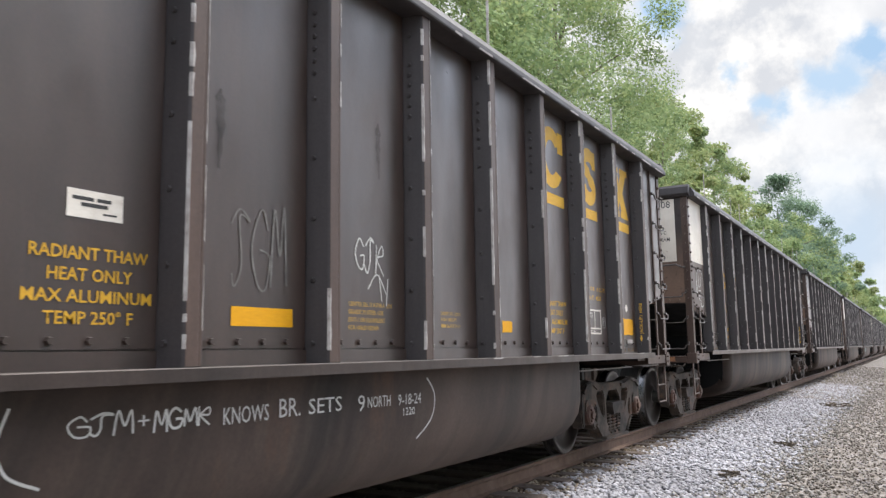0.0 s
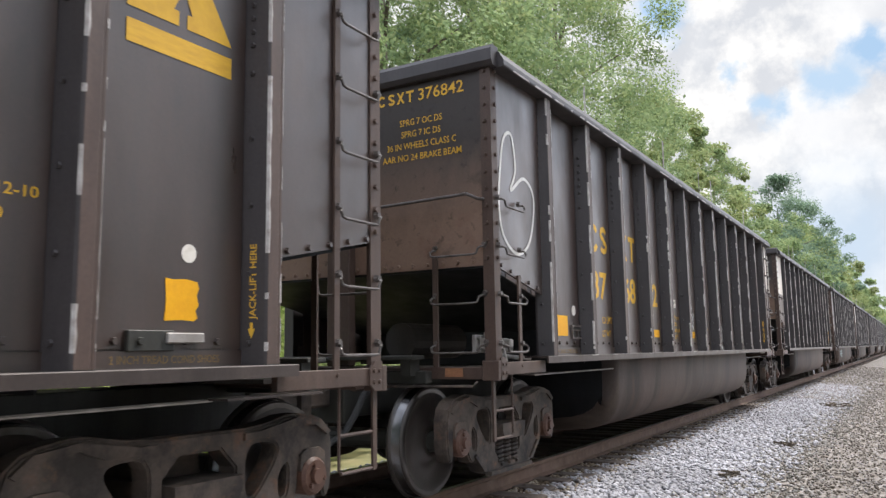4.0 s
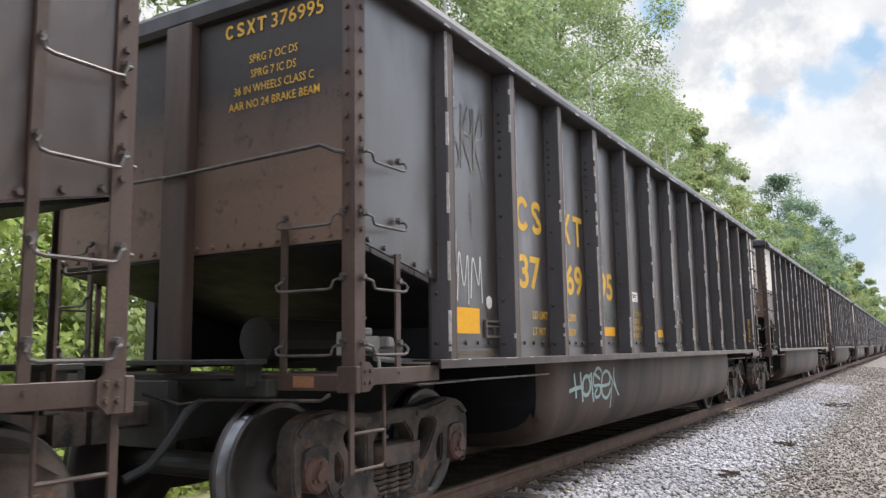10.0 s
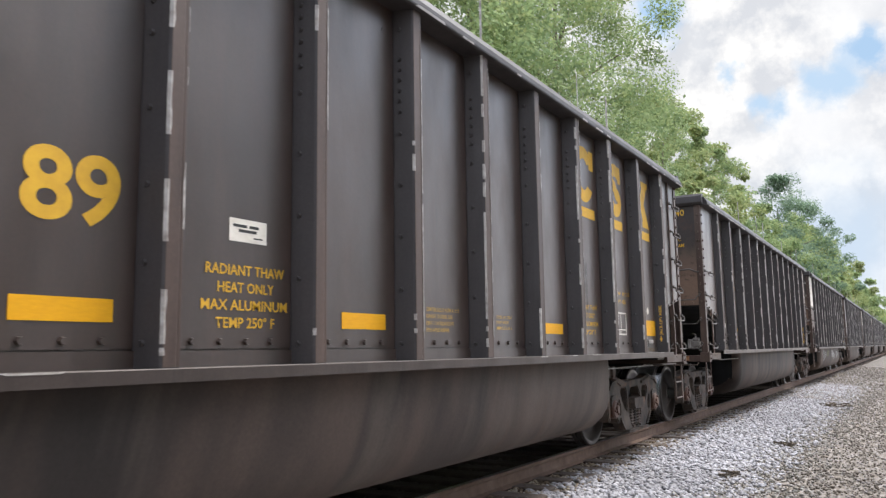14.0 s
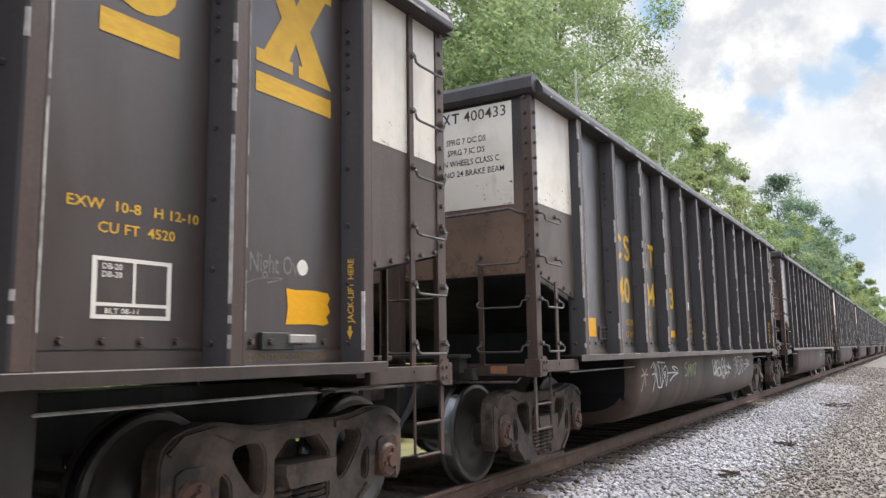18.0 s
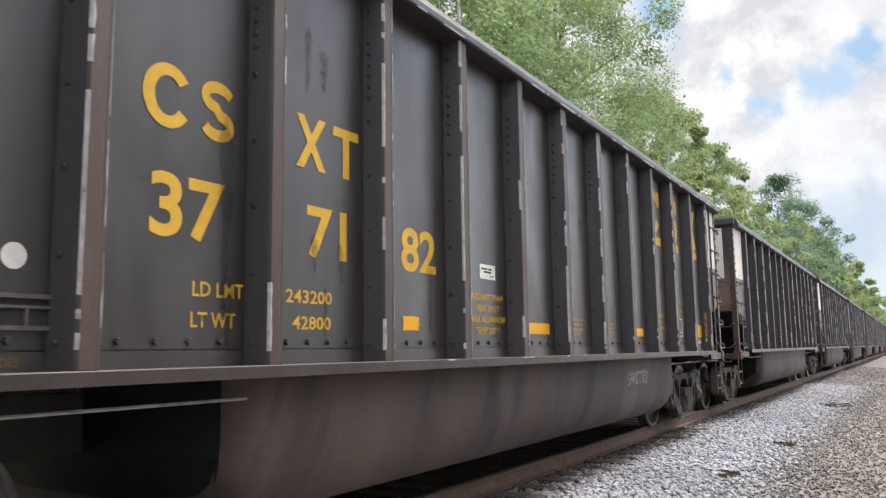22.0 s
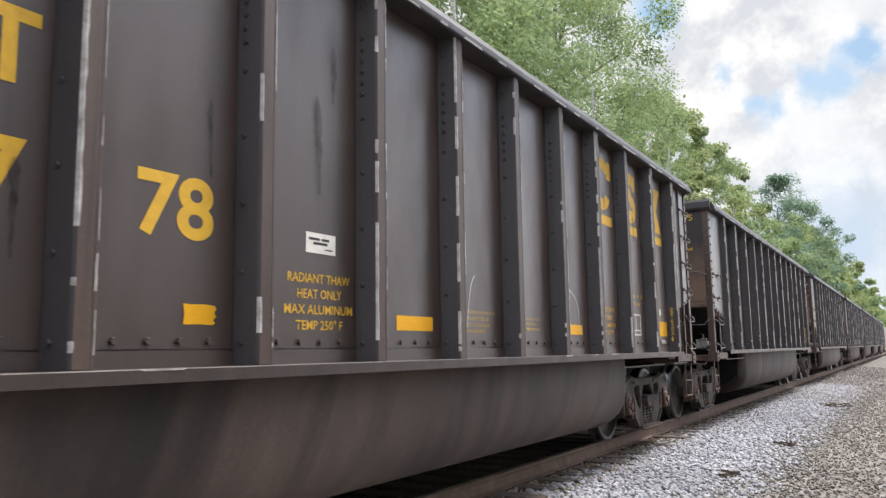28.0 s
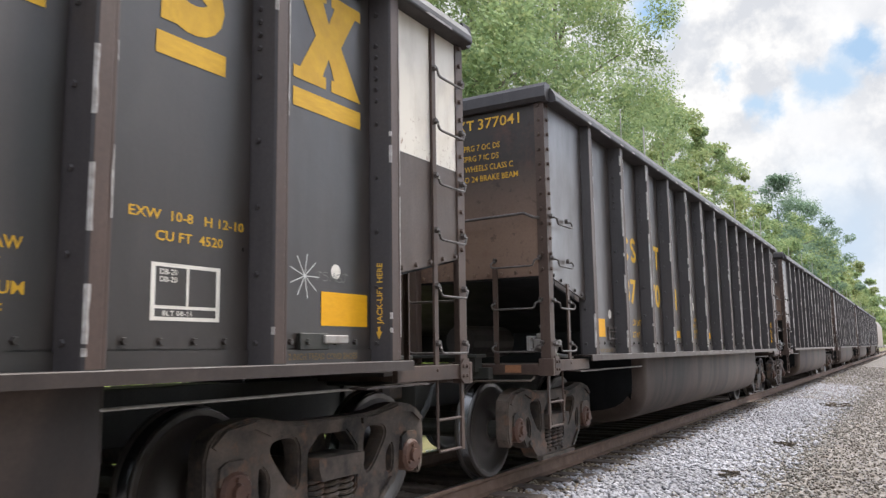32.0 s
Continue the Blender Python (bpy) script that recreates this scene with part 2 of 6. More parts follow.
def island_mat(name, colors, rough=0.9, specular=0.2, translucent=0.0):
    k = Nodes(name, rough, specular=specular)
    ramp = k.n.new("ShaderNodeValToRGB")
    ramp.color_ramp.elements[0].color, ramp.color_ramp.elements[1].color = (*colors[0], 1), (*colors[-1], 1)
    for i, c in enumerate(colors[1:-1]):
        ramp.color_ramp.elements.new((i + 1) / (len(colors) - 1)).color = (*c, 1)
    k.l.new(k.island(), ramp.inputs["Fac"])
    c = k.mix(k.noise(0.35, 3, 0.5, (1, 1, 1), 0.35, 0.65), ramp.outputs["Color"], k.mix(0.5, ramp.outputs["Color"], colors[0]))
    k.color(c)
    if translucent:
        tr = k.n.new("ShaderNodeBsdfTranslucent")
        k.l.new(c, tr.inputs[0])
        mx = k.n.new("ShaderNodeMixShader")
        mx.inputs[0].default_value = translucent
        k.l.new(k.bsdf.outputs[0], mx.inputs[1])
        k.l.new(tr.outputs[0], mx.inputs[2])
        k.l.new(mx.outputs[0], k.n["Material Output"].inputs[0])
    return k.mat


BALLAST_BASE = gravel_mat("ballast_bed", [(0.1052, 0.09865, 0.09956), (0.2105, 0.2038, 0.2133), (0.3025, 0.296, 0.3129), (0.3946, 0.388, 0.4053)], 24, 0.8, 0.03, (23, 34))
ROAD_GRAVEL = gravel_mat("tan_road_gravel", [(0.0855, 0.07234, 0.06044), (0.1775, 0.1513, 0.128), (0.2368, 0.2105, 0.1849), (0.3288, 0.3091, 0.2986)], 34, 0.7, 0.02, (30, 55))
STONE = island_mat("pale_crushed_limestone", [(0.1447, 0.1381, 0.1423), (0.2762, 0.2697, 0.2844), (0.3617, 0.3552, 0.3769), (0.4472, 0.4406, 0.4622)])
TAN_STONE = island_mat("tan_crushed_stone", [(0.07893, 0.06577, 0.05334), (0.1775, 0.1513, 0.128), (0.2499, 0.2236, 0.1991), (0.3617, 0.3354, 0.3272)])
RUSTY_STONE = island_mat("rust_stained_stone", [(0.068, 0.0476, 0.0306), (0.1496, 0.1088, 0.0748), (0.2448, 0.204, 0.1496), (0.34, 0.306, 0.2584)])
LEAF = island_mat("green_leaves", [(0.17, 0.235, 0.115), (0.225, 0.30, 0.14), (0.285, 0.355, 0.16), (0.365, 0.40, 0.185)], 0.8, 0.1, 0.4)
# Undergrowth leaves brighter and yellower than the rest: sunlight put into their colour.
LEAF_SUNNY = island_mat("sunny_undergrowth_leaves", [(0.19, 0.26, 0.07), (0.27, 0.35, 0.10), (0.36, 0.43, 0.13), (0.46, 0.50, 0.19)], 0.75, 0.15, 0.6)
LEAF_DARK = island_mat("dark_green_leaves", [(0.12, 0.18, 0.125), (0.16, 0.23, 0.152), (0.2, 0.275, 0.175), (0.245, 0.32, 0.2)], 0.75, 0.15, 0.5)
LEAF_YELLOW = island_mat("yellowing_leaves", [(0.20, 0.25, 0.11), (0.265, 0.32, 0.135), (0.33, 0.37, 0.16), (0.40, 0.39, 0.185)], 0.75, 0.1, 0.45)


# ---- mesh helpers ----
MESHES = {}


def mesh_of(key, fill):
    """A mesh built once and shared by all alike pieces. fill(bm) draws it."""
    if key not in MESHES:
        bm = bmesh.new()
        fill(bm)
        me = bpy.data.meshes.new(str(key).replace(" ", "_"))
        bmesh.ops.recalc_face_normals(bm, faces=bm.faces)
        bm.to_mesh(me)
        bm.free()
        MESHES[key] = me
    return MESHES[key]


def part(name, me, material, parent, m=None, label=""):
    """Links a mesh as one object under a thing or a part."""
    ob = new(name, me)
    if not me.materials:
        me.materials.append(material)
    if me.materials[0] is not material:
        ob.material_slots[0].link = "OBJECT"
        ob.material_slots[0].material = material
    ob.parent = parent
    if m is not None:
        ob.matrix_basis = m
    return tagged(ob, label)


def thing(name, label, category, group="", kind="", m=None):
    ob = new(name)
    if m is not None:
        ob.matrix_basis = m
    return tagged(ob, label, category, group, kind)


def box(bm, x0, x1, y0, y1, z0, z1, bevel=0.0):
    vs = [bm.verts.new(p) for p in ((x0, y0, z0), (x1, y0, z0), (x1, y1, z0), (x0, y1, z0), (x0, y0, z1), (x1, y0, z1), (x1, y1, z1), (x0, y1, z1))]
    fs = [bm.faces.new([vs[i] for i in q]) for q in ((3, 2, 1, 0), (4, 5, 6, 7), (0, 1, 5, 4), (1, 2, 6, 5), (2, 3, 7, 6), (3, 0, 4, 7))]
    if bevel:
        edges = {e for f in fs for e in f.edges}
        bmesh.ops.bevel(bm, geom=list(edges), offset=bevel, segments=1, affect="EDGES")


def prism(bm, outline, a0, a1, axis="y"):
    """Extrudes a closed outline: (x, z) along y, (y, z) along x, or (x, y) along z."""
    def at(p, a):
        return {"y": (p[0], a, p[1]), "x": (a, p[0], p[1]), "z": (p[0], p[1], a)}[axis]
    lo = [bm.verts.new(at(p, a0)) for p in outline]
    hi = [bm.verts.new(at(p, a1)) for p in outline]
    n = len(outline)
    bm.faces.new(lo)
    bm.faces.new(hi[::-1])
    for i in range(n):
        bm.faces.new((lo[i], lo[(i + 1) % n], hi[(i + 1) % n], hi[i]))


def lathe(bm, profile, axis="x", n=32, closed=True):
    """Turns a profile of (along, radius) round an axis."""
    rings = []
    for a, r in profile:
        ring = []
        for i in range(n):
            w = 2 * math.pi * i / n
            c, s = r * math.cos(w), r * math.sin(w)
            ring.append(bm.verts.new({"x": (a, c, s), "y": (c, a, s), "z": (c, s, a)}[axis]))
        rings.append(ring)
    pairs = list(zip(rings, rings[1:])) + ([(rings[-1], rings[0])] if closed else [])
    for p, q in pairs:
        for i in range(n):
            bm.faces.new((p[i], p[(i + 1) % n], q[(i + 1) % n], q[i]))
    if not closed:
        bm.faces.new(rings[0][::-1])
        bm.faces.new(rings[-1])


def rod(bm, points, r, n=8):
    """A round bar that runs through the points."""
    pts = [Vector(p) for p in points]
    rings = []
    for i, p in enumerate(pts):
        d = (pts[min(i + 1, len(pts) - 1)] - pts[max(i - 1, 0)]).normalized()
        u = d.orthogonal().normalized() if abs(d.z) > 0.9 else d.cross(Vector((0, 0, 1))).normalized()
        v = d.cross(u)
        rings.append([bm.verts.new(p + r * (math.cos(2 * math.pi * k / n) * u + math.sin(2 * math.pi * k / n) * v)) for k in range(n)])
    for p, q in zip(rings, rings[1:]):
        for k in range(n):
            bm.faces.new((p[k], p[(k + 1) % n], q[(k + 1) % n], q[k]))
    bm.faces.new(rings[0][::-1])
    bm.faces.new(rings[-1])


def stud(bm, c, r=0.016, h=0.014, axis="x"):
    """A bolt head."""
    for k, (a, s) in enumerate(((0, 1.0), (h, 0.8))):
        ring = []
        for i in range(6):
            w = math.pi * i / 3
            u, v = r * s * math.cos(w), r * s * math.sin(w)
            d = {"x": (a, u, v), "-x": (-a, u, v), "y": (u, a, v), "-y": (u, -a, v)}[axis]
            ring.append(bm.verts.new((c[0] + d[0], c[1] + d[1], c[2] + d[2])))
        if k == 0:
            first = ring
        else:
            for i in range(6):
                bm.faces.new((first[i], first[(i + 1) % 6], ring[(i + 1) % 6], ring[i]))
            bm.faces.new(ring)


# ---- coal car: sizes ----
PITCH, LENGTH, MID = 16.18, 14.57, 7.285
PANEL_X, POST_X, END_X = 1.48, 1.625, 1.55
Z_SILL, Z_TOP = 1.165, 3.66
POSTS = [1.055, 2.125] + [3.195 + 1.0225 * i for i in range(9)] + [12.445, 13.515]
BAY = [(POSTS[i] + POSTS[i + 1]) / 2 for i in range(12)]

NEAR = Matrix.Identity(4)
TURN = Matrix.Translation((0, LENGTH, 0)) @ Matrix.Rotation(math.pi, 4, "Z")
FLIP_Y = Matrix.Translation((0, LENGTH, 0)) @ Matrix.Diagonal((1, -1, 1, 1))
FLIP_X = Matrix.Diagonal((-1, 1, 1, 1))
TEXT = Matrix(((0, 0, 1, 0), (1, 0, 0, 0), (0, 1, 0, 0), (0, 0, 0, 1)))
TEXT_END = Matrix(((1, 0, 0, 0), (0, 0, -1, 0), (0, 1, 0, 0), (0, 0, 0, 1)))


def post_mesh(bm):
    """Folded post: two sloping webs and rounded shoulders, with bolts along the near web."""
    h0, h1, h2 = 0.085, 0.043, 0.062
    prism(bm, [(PANEL_X - 0.01, -h0), (PANEL_X + 0.012, -h0), (POST_X - 0.014, -h1 - 0.004), (POST_X - 0.005, -h1 + 0.002), (POST_X - 0.002, -h1 + 0.006), (POST_X - 0.002, h2 - 0.006),
               (POST_X - 0.005, h2 - 0.002), (POST_X - 0.014, h2 + 0.004), (PANEL_X + 0.012, h0), (PANEL_X - 0.01, h0)], Z_SILL, Z_TOP - 0.03, "z")
    for z in [1.275 + 0.357 * k for k in range(5)] + [2.86 + 0.075 * k for k in range(6)] + [3.45]:
        stud(bm, (PANEL_X + 0.05, -0.074, z), 0.017, 0.013, "-y")


def post_face_mesh(bm):
    """Scuffed outer face of a post, with a shallow fold along it."""
    prism(bm, [(POST_X - 0.004, -0.037), (POST_X - 0.0005, -0.037), (POST_X, -0.034), (POST_X, 0.034), (POST_X - 0.0012, 0.036), (POST_X - 0.0012, 0.040), (POST_X, 0.042), (POST_X, 0.053), (POST_X - 0.0005, 0.056), (POST_X - 0.004, 0.056)],
          Z_SILL + 0.004, Z_TOP - 0.06, "z")


def panel_mesh(width):
    def fill(bm):
        a, b = -width / 2, width / 2
        box(bm, PANEL_X - 0.02, PANEL_X, a, b, 1.250, Z_TOP - 0.02)
        box(bm, PANEL_X - 0.03, PANEL_X - 0.012, a - 0.09, b + 0.09, Z_SILL - 0.02, 1.30)
        box(bm, PANEL_X - 0.02, PANEL_X + 0.012, a, b, Z_SILL, 1.242)
        for i in range(4):
            stud(bm, (PANEL_X, a + 0.16 + (width - 0.32) * i / 3, 1.285), 0.020, 0.018)
    return fill


def chord_mesh(bm):
    prism(bm, [(1.47, 3.595), (1.645, 3.595), (1.664, 3.602), (1.668, 3.614), (1.665, 3.655), (1.62, 3.732), (1.50, 3.757), (1.47, 3.757)], 0.03, LENGTH - 0.03)


def end_chord_mesh(bm):
    prism(bm, [(-0.045, 3.60), (0.03, 3.60), (0.06, 3.78), (-0.045, 3.78), (-0.075, 3.74), (-0.075, 3.64)], -1.6, 1.6, "x")


def sill_mesh(bm):
    prism(bm, [(1.40, 1.15), (1.40, 1.165), (1.63, 1.165), (1.635, 1.16), (1.635, 1.102), (1.618, 1.102), (1.618, 1.15)], 0.86, 13.71)


def wing_mesh(bm):
    prism(bm, [(0.03, 1.92), (0.03, 3.62), (0.99, 3.62), (0.99, 1.72)], END_X - 0.03, END_X - 0.012, "x")
    for i in range(5):
        stud(bm, (END_X - 0.012, 0.14 + 0.18 * i, 1.925 - 0.037 * i), 0.020, 0.020)


def corner_post_mesh(bm):
    prism(bm, [(END_X - 0.10, -0.005), (END_X, -0.005), (END_X, 0.10), (END_X - 0.012, 0.10), (END_X - 0.012, 0.01), (END_X - 0.10, 0.01)], 1.14, 3.64, "z")
    for i in range(12):
        stud(bm, (END_X, 0.055, 1.98 + 0.145 * i), 0.019, 0.020)
        stud(bm, (END_X - 0.06, -0.005, 1.98 + 0.145 * i), 0.019, 0.020, "-y")


def end_wall_mesh(bm):
    box(bm, -1.47, 1.47, 0.01, 0.028, 1.92, 3.62)
    for i in range(19):
        if abs(i - 9) > 0:
            stud(bm, (-1.35 + 0.15 * i, 0.01, 1.96), 0.020, 0.020, "-y")


def slope_mesh(bm):
    prism(bm, [(0.02, 1.90), (0.02, 1.92), (3.1, 1.26), (3.1, 1.24)], -1.46, 1.46, "x")


def centre_post_mesh(bm):
    box(bm, -0.13, 0.13, -0.09, 0.01, 1.10, 3.62, 0.012)


def block_mesh(bm):
    box(bm, END_X - 0.12, END_X + 0.03, -0.03, 0.02, 0.98, 1.14, 0.006)


def side_beam_mesh(bm):
    box(bm, END_X - 0.03, END_X + 0.015, 0.022, 0.95, 1.02, 1.125, 0.004)
    prism(bm, [(0.022, 0.985), (0.10, 0.985), (0.15, 1.03), (0.15, 1.12), (0.10, 1.165), (0.022, 1.165)], END_X + 0.016, END_X + 0.03, "x")
    for y in (0.055, 0.11):
        for z in (1.04, 1.11):
            stud(bm, (END_X + 0.03, y, z), 0.016, 0.014)


def end_sill_mesh(bm):
    box(bm, -1.43, 1.43, -0.02, 0.10, 0.99, 1.09, 0.006)


def platform_mesh(bm):
    box(bm, -1.42, 1.42, 0.11, 0.90, 1.06, 1.085)


def crossover_mesh(bm):
    box(bm, -0.9, 0.9, -0.26, -0.06, 1.155, 1.19, 0.006)
    box(bm, -0.85, -0.75, -0.2, -0.06, 1.02, 1.155)
    box(bm, 0.75, 0.85, -0.2, -0.06, 1.02, 1.155)
    box(bm, -0.95, 0.95, -0.12, -0.02, 0.95, 1.06, 0.008)


def brake_valve_mesh(bm):
    box(bm, 1.20, 1.34, 0.36, 0.56, 1.23, 1.33, 0.012)
    box(bm, 1.22, 1.32, 0.40, 0.50, 1.33, 1.385, 0.012)
    box(bm, 1.16, 1.20, 0.30, 0.62, 1.20, 1.36, 0.008)
    box(bm, 1.24, 1.40, 0.56, 0.64, 1.25, 1.32, 0.012)
    for y in (0.33, 0.59):
        for z in (1.225, 1.335):
            stud(bm, (1.20, y, z), 0.018, 0.03)
    lathe_at(bm, (1.28, 0.64, 1.285), 0.045, 0.10)
    lathe_at(bm, (1.14, 0.72, 1.24), 0.05, 0.34)
    rod(bm, [(1.30, 0.40, 1.25), (1.42, 0.40, 1.23), (1.44, 0.40, 1.15), (1.44, 0.40, 1.08)], 0.012)
    rod(bm, [(1.26, 0.46, 1.38), (1.26, 0.46, 1.44), (1.18, 0.60, 1.46)], 0.014)
    rod(bm, [(1.3, 0.55, 1.18), (1.3, 0.8, 1.16), (1.2, 1.4, 1.14)], 0.02)


def lathe_at(bm, c, r, length):
    rod(bm, [c, (c[0], c[1] + length, c[2])], r, 14)


def reservoir_mesh(bm):
    rod(bm, [(0.35, 0.40, 1.32), (0.35, 0.46, 1.32), (0.35, 1.30, 1.32), (0.35, 1.36, 1.32)], 0.17, 16)


def hose_mesh(bm):
    rod(bm, [(0.42, -0.16, 0.92), (0.44, -0.30, 0.86), (0.46, -0.45, 0.70), (0.44, -0.58, 0.56), (0.40, -0.72, 0.50)], 0.028, 8)


def cut_lever_mesh(bm):
    rod(bm, [(1.40, -0.06, 0.97), (1.40, -0.14, 0.94), (0.5, -0.16, 0.93), (0.3, -0.24, 0.90), (0.16, -0.42, 0.98)], 0.012, 6)


def tag_box_mesh(bm):
    box(bm, PANEL_X, PANEL_X + 0.03, 12.74, 12.99, 1.24, 1.335, 0.004)
    stud(bm, (PANEL_X + 0.03, 12.80, 1.285), 0.02, 0.016)


def tag_plate_mesh(bm):
    box(bm, PANEL_X, PANEL_X + 0.045, 12.94, 13.16, 1.275, 1.325, 0.006)


def vent_mesh(bm):
    x0, x1 = PANEL_X, PANEL_X + 0.022
    for y0, y1, z0, z1 in ((1.80, 1.82, 1.325, 1.467), (2.075, 2.095, 1.325, 1.467), (1.82, 2.075, 1.325, 1.343), (1.82, 2.075, 1.449, 1.467), (1.82, 2.075, 1.41, 1.422), (1.94, 1.952, 1.343, 1.41)):
        box(bm, x0, x1, y0, y1, z0, z1)


def back_plate_mesh(bm):
    box(bm, PANEL_X, PANEL_X + 0.004, 1.82, 2.075, 1.343, 1.449)


def chips_mesh(seed):
    """Flaked paint along both edges of a post's face, down to bright metal; long strips paint the edge's glint."""
    def fill(bm):
        r = random.Random(seed)
        for edge in (-1, 1):
            z = 1.2 + r.uniform(0, 0.15)
            while z < 3.5:
                h = r.choice((0.04, 0.07, 0.12, 0.25, 0.45, 0.8)) * r.uniform(0.7, 1.3)
                w = r.uniform(0.004, 0.017)
                if r.random() < (0.85 if seed % 3 else 0.5):
                    y0 = -0.0395 if edge < 0 else 0.0585
                    n = max(2, int(h / 0.05))
                    pts = [(y0 - edge * w * r.uniform(0.3, 1.0), z + h * i / n) for i in range(n + 1)]
                    outer = [bm.verts.new((POST_X + 0.002, y0, q)) for _, q in pts]
                    inner = [bm.verts.new((POST_X + 0.002, p, q)) for p, q in pts]
                    back = [bm.verts.new((POST_X - 0.012, y0 + edge * 0.0095, q)) for _, q in pts]
                    for i in range(n):
                        bm.faces.new((outer[i], outer[i + 1], inner[i + 1], inner[i]))
                        bm.faces.new((outer[i], outer[i + 1], back[i + 1], back[i]))
                z += h + r.uniform(0.01, 0.22)
    return fill


def sill_chips_mesh(seed):
    def fill(bm):
        r = random.Random(seed)
        y = 1.0
        while y < 13.4:
            n = r.uniform(0.03, 0.30)
            if r.random() < 0.45:
                d = r.uniform(0.004, 0.010)
                bm.faces.new([bm.verts.new(p) for p in ((1.637, y, 1.1645), (1.637, y + n, 1.1645), (1.637, y + n * 0.9, 1.1645 - d), (1.637, y + n * 0.15, 1.1645 - d))])
            y += n + r.uniform(0.05, 0.7)
    return fill


def chord_chips_mesh(seed):
    """Bright strips along the lower lip of the top chord: scratches and a painted glint."""
    def fill(bm):
        r = random.Random(40 + seed)
        y = 0.2
        while y < LENGTH - 0.3:
            n = r.uniform(0.03, 0.55)
            if r.random() < 0.7:
                d = r.uniform(0.003, 0.008)
                bm.faces.new([bm.verts.new(p) for p in ((1.6665, y, 3.600), (1.6665, y + n, 3.600), (1.6695, y + n * 0.93, 3.611 + d), (1.6695, y + n * 0.1, 3.611 + d))])
            y += n + r.uniform(0.02, 0.35)
    return fill


def stile_mesh(bm):
    box(bm, END_X - 0.005, END_X + 0.012, 0.425, 0.475, 1.06, 1.86)
    stud(bm, (END_X + 0.012, 0.45, 1.09), 0.014, 0.012)


def long_stile_mesh(bm):
    box(bm, END_X - 0.005, END_X + 0.012, 0.425, 0.475, 1.06, 3.60)
    stud(bm, (END_X + 0.012, 0.45, 1.09), 0.014, 0.012)


def end_stile_mesh(bm):
    box(bm, 0.97, 1.02, -0.03, -0.012, 1.09, 2.02)


def grab_mesh(bm):
    x = END_X
    rod(bm, [(x + 0.01, 0.055, 0.06), (x + 0.05, 0.06, 0.06), (x + 0.065, 0.09, 0.05), (x + 0.065, 0.11, 0.005), (x + 0.065, 0.14, 0.0), (x + 0.065, 0.43, 0.0), (x + 0.065, 0.465, 0.008), (x + 0.065, 0.48, 0.035), (x + 0.055, 0.465, 0.06), (x + 0.01, 0.45, 0.06)], 0.0095)
    for y in (0.055, 0.45):
        stud(bm, (x + 0.005, y, 0.075), 0.025, 0.032)


def end_grab_mesh(bm):
    y = -0.075
    rod(bm, [(1.47, -0.01, 0.06), (1.47, y, 0.06), (1.44, y, 0.05), (1.42, y, 0.005), (1.39, y, 0.0), (1.02, y, 0.0), (0.985, y, 0.01), (0.975, y, 0.04), (0.995, y + 0.02, 0.06), (0.995, -0.02, 0.06)], 0.0095)
    for x in (1.47, 0.995):
        stud(bm, (x, -0.008, 0.085), 0.022, 0.03, "-y")


def end_rail_mesh(bm):
    y = -0.10
    rod(bm, [(1.47, -0.01, 2.470), (1.44, y + 0.03, 2.470), (1.35, y, 2.515), (1.27, y, 2.510), (0.1, y, 2.485), (0.05, y - 0.02, 2.475), (-0.05, y - 0.02, 2.475), (-0.1, y, 2.485), (-1.3, y, 2.500), (-1.44, -0.01, 2.470)], 0.014)


def stirrup_mesh(bm):
    x = END_X - 0.045
    box(bm, x - 0.005, x + 0.012, -0.005, 0.035, 0.50, 1.0)
    rod(bm, [(x, 0.36, 1.02), (x, 0.36, 0.54), (x, 0.33, 0.515), (x, 0.03, 0.515)], 0.011, 6)
    rod(bm, [(x, 0.02, 0.735), (x, 0.36, 0.735)], 0.012, 6)


def skid_mesh(bm):
    box(bm, 1.44, 1.60, 0.62, 1.33, 0.998, 1.010)


def drip_rod_mesh(bm):
    rod(bm, [(1.46, 1.30, 0.998), (1.42, 4.0, 0.990)], 0.009, 6)


TUB = [(1.475, 1.15), (1.475, 0.80), (1.468, 0.68), (1.445, 0.57), (1.40, 0.47), (1.32, 0.385), (1.20, 0.32), (1.03, 0.275), (0.75, 0.245), (0.4, 0.235)]


def tub_x(z):
    """How far out the tub's side lies at a height."""
    for (x0, z0), (x1, z1) in zip(TUB, TUB[1:]):
        if z >= z1:
            return x1 + (x0 - x1) * (z - z1) / (z0 - z1)
    return TUB[-1][0]


def tub_mesh(bm):
    half = TUB + [(-x, z) for x, z in reversed(TUB)]
    rings = []
    curve = ((3.0, 0.15), (3.012, 0.105), (3.035, 0.068), (3.07, 0.036), (3.12, 0.012), (3.18, 0.0))
    for y, r in tuple((y + 0.12, r) for y, r in curve) + ((MID, 0.0),) + tuple((LENGTH - y + 0.05, r) for y, r in curve[::-1]):
        side = 0 if y == MID else (1 if y < MID else -1)
        rings.append([bm.verts.new((x - math.copysign(r, x), y + side * 0.55 * max(0, 0.52 - z), z + r * (z < 0.5))) for x, z in half])
    for p, q in zip(rings, rings[1:]):
        for i in range(len(half) - 1):
            bm.faces.new((p[i], p[i + 1], q[i + 1], q[i])).smooth = True


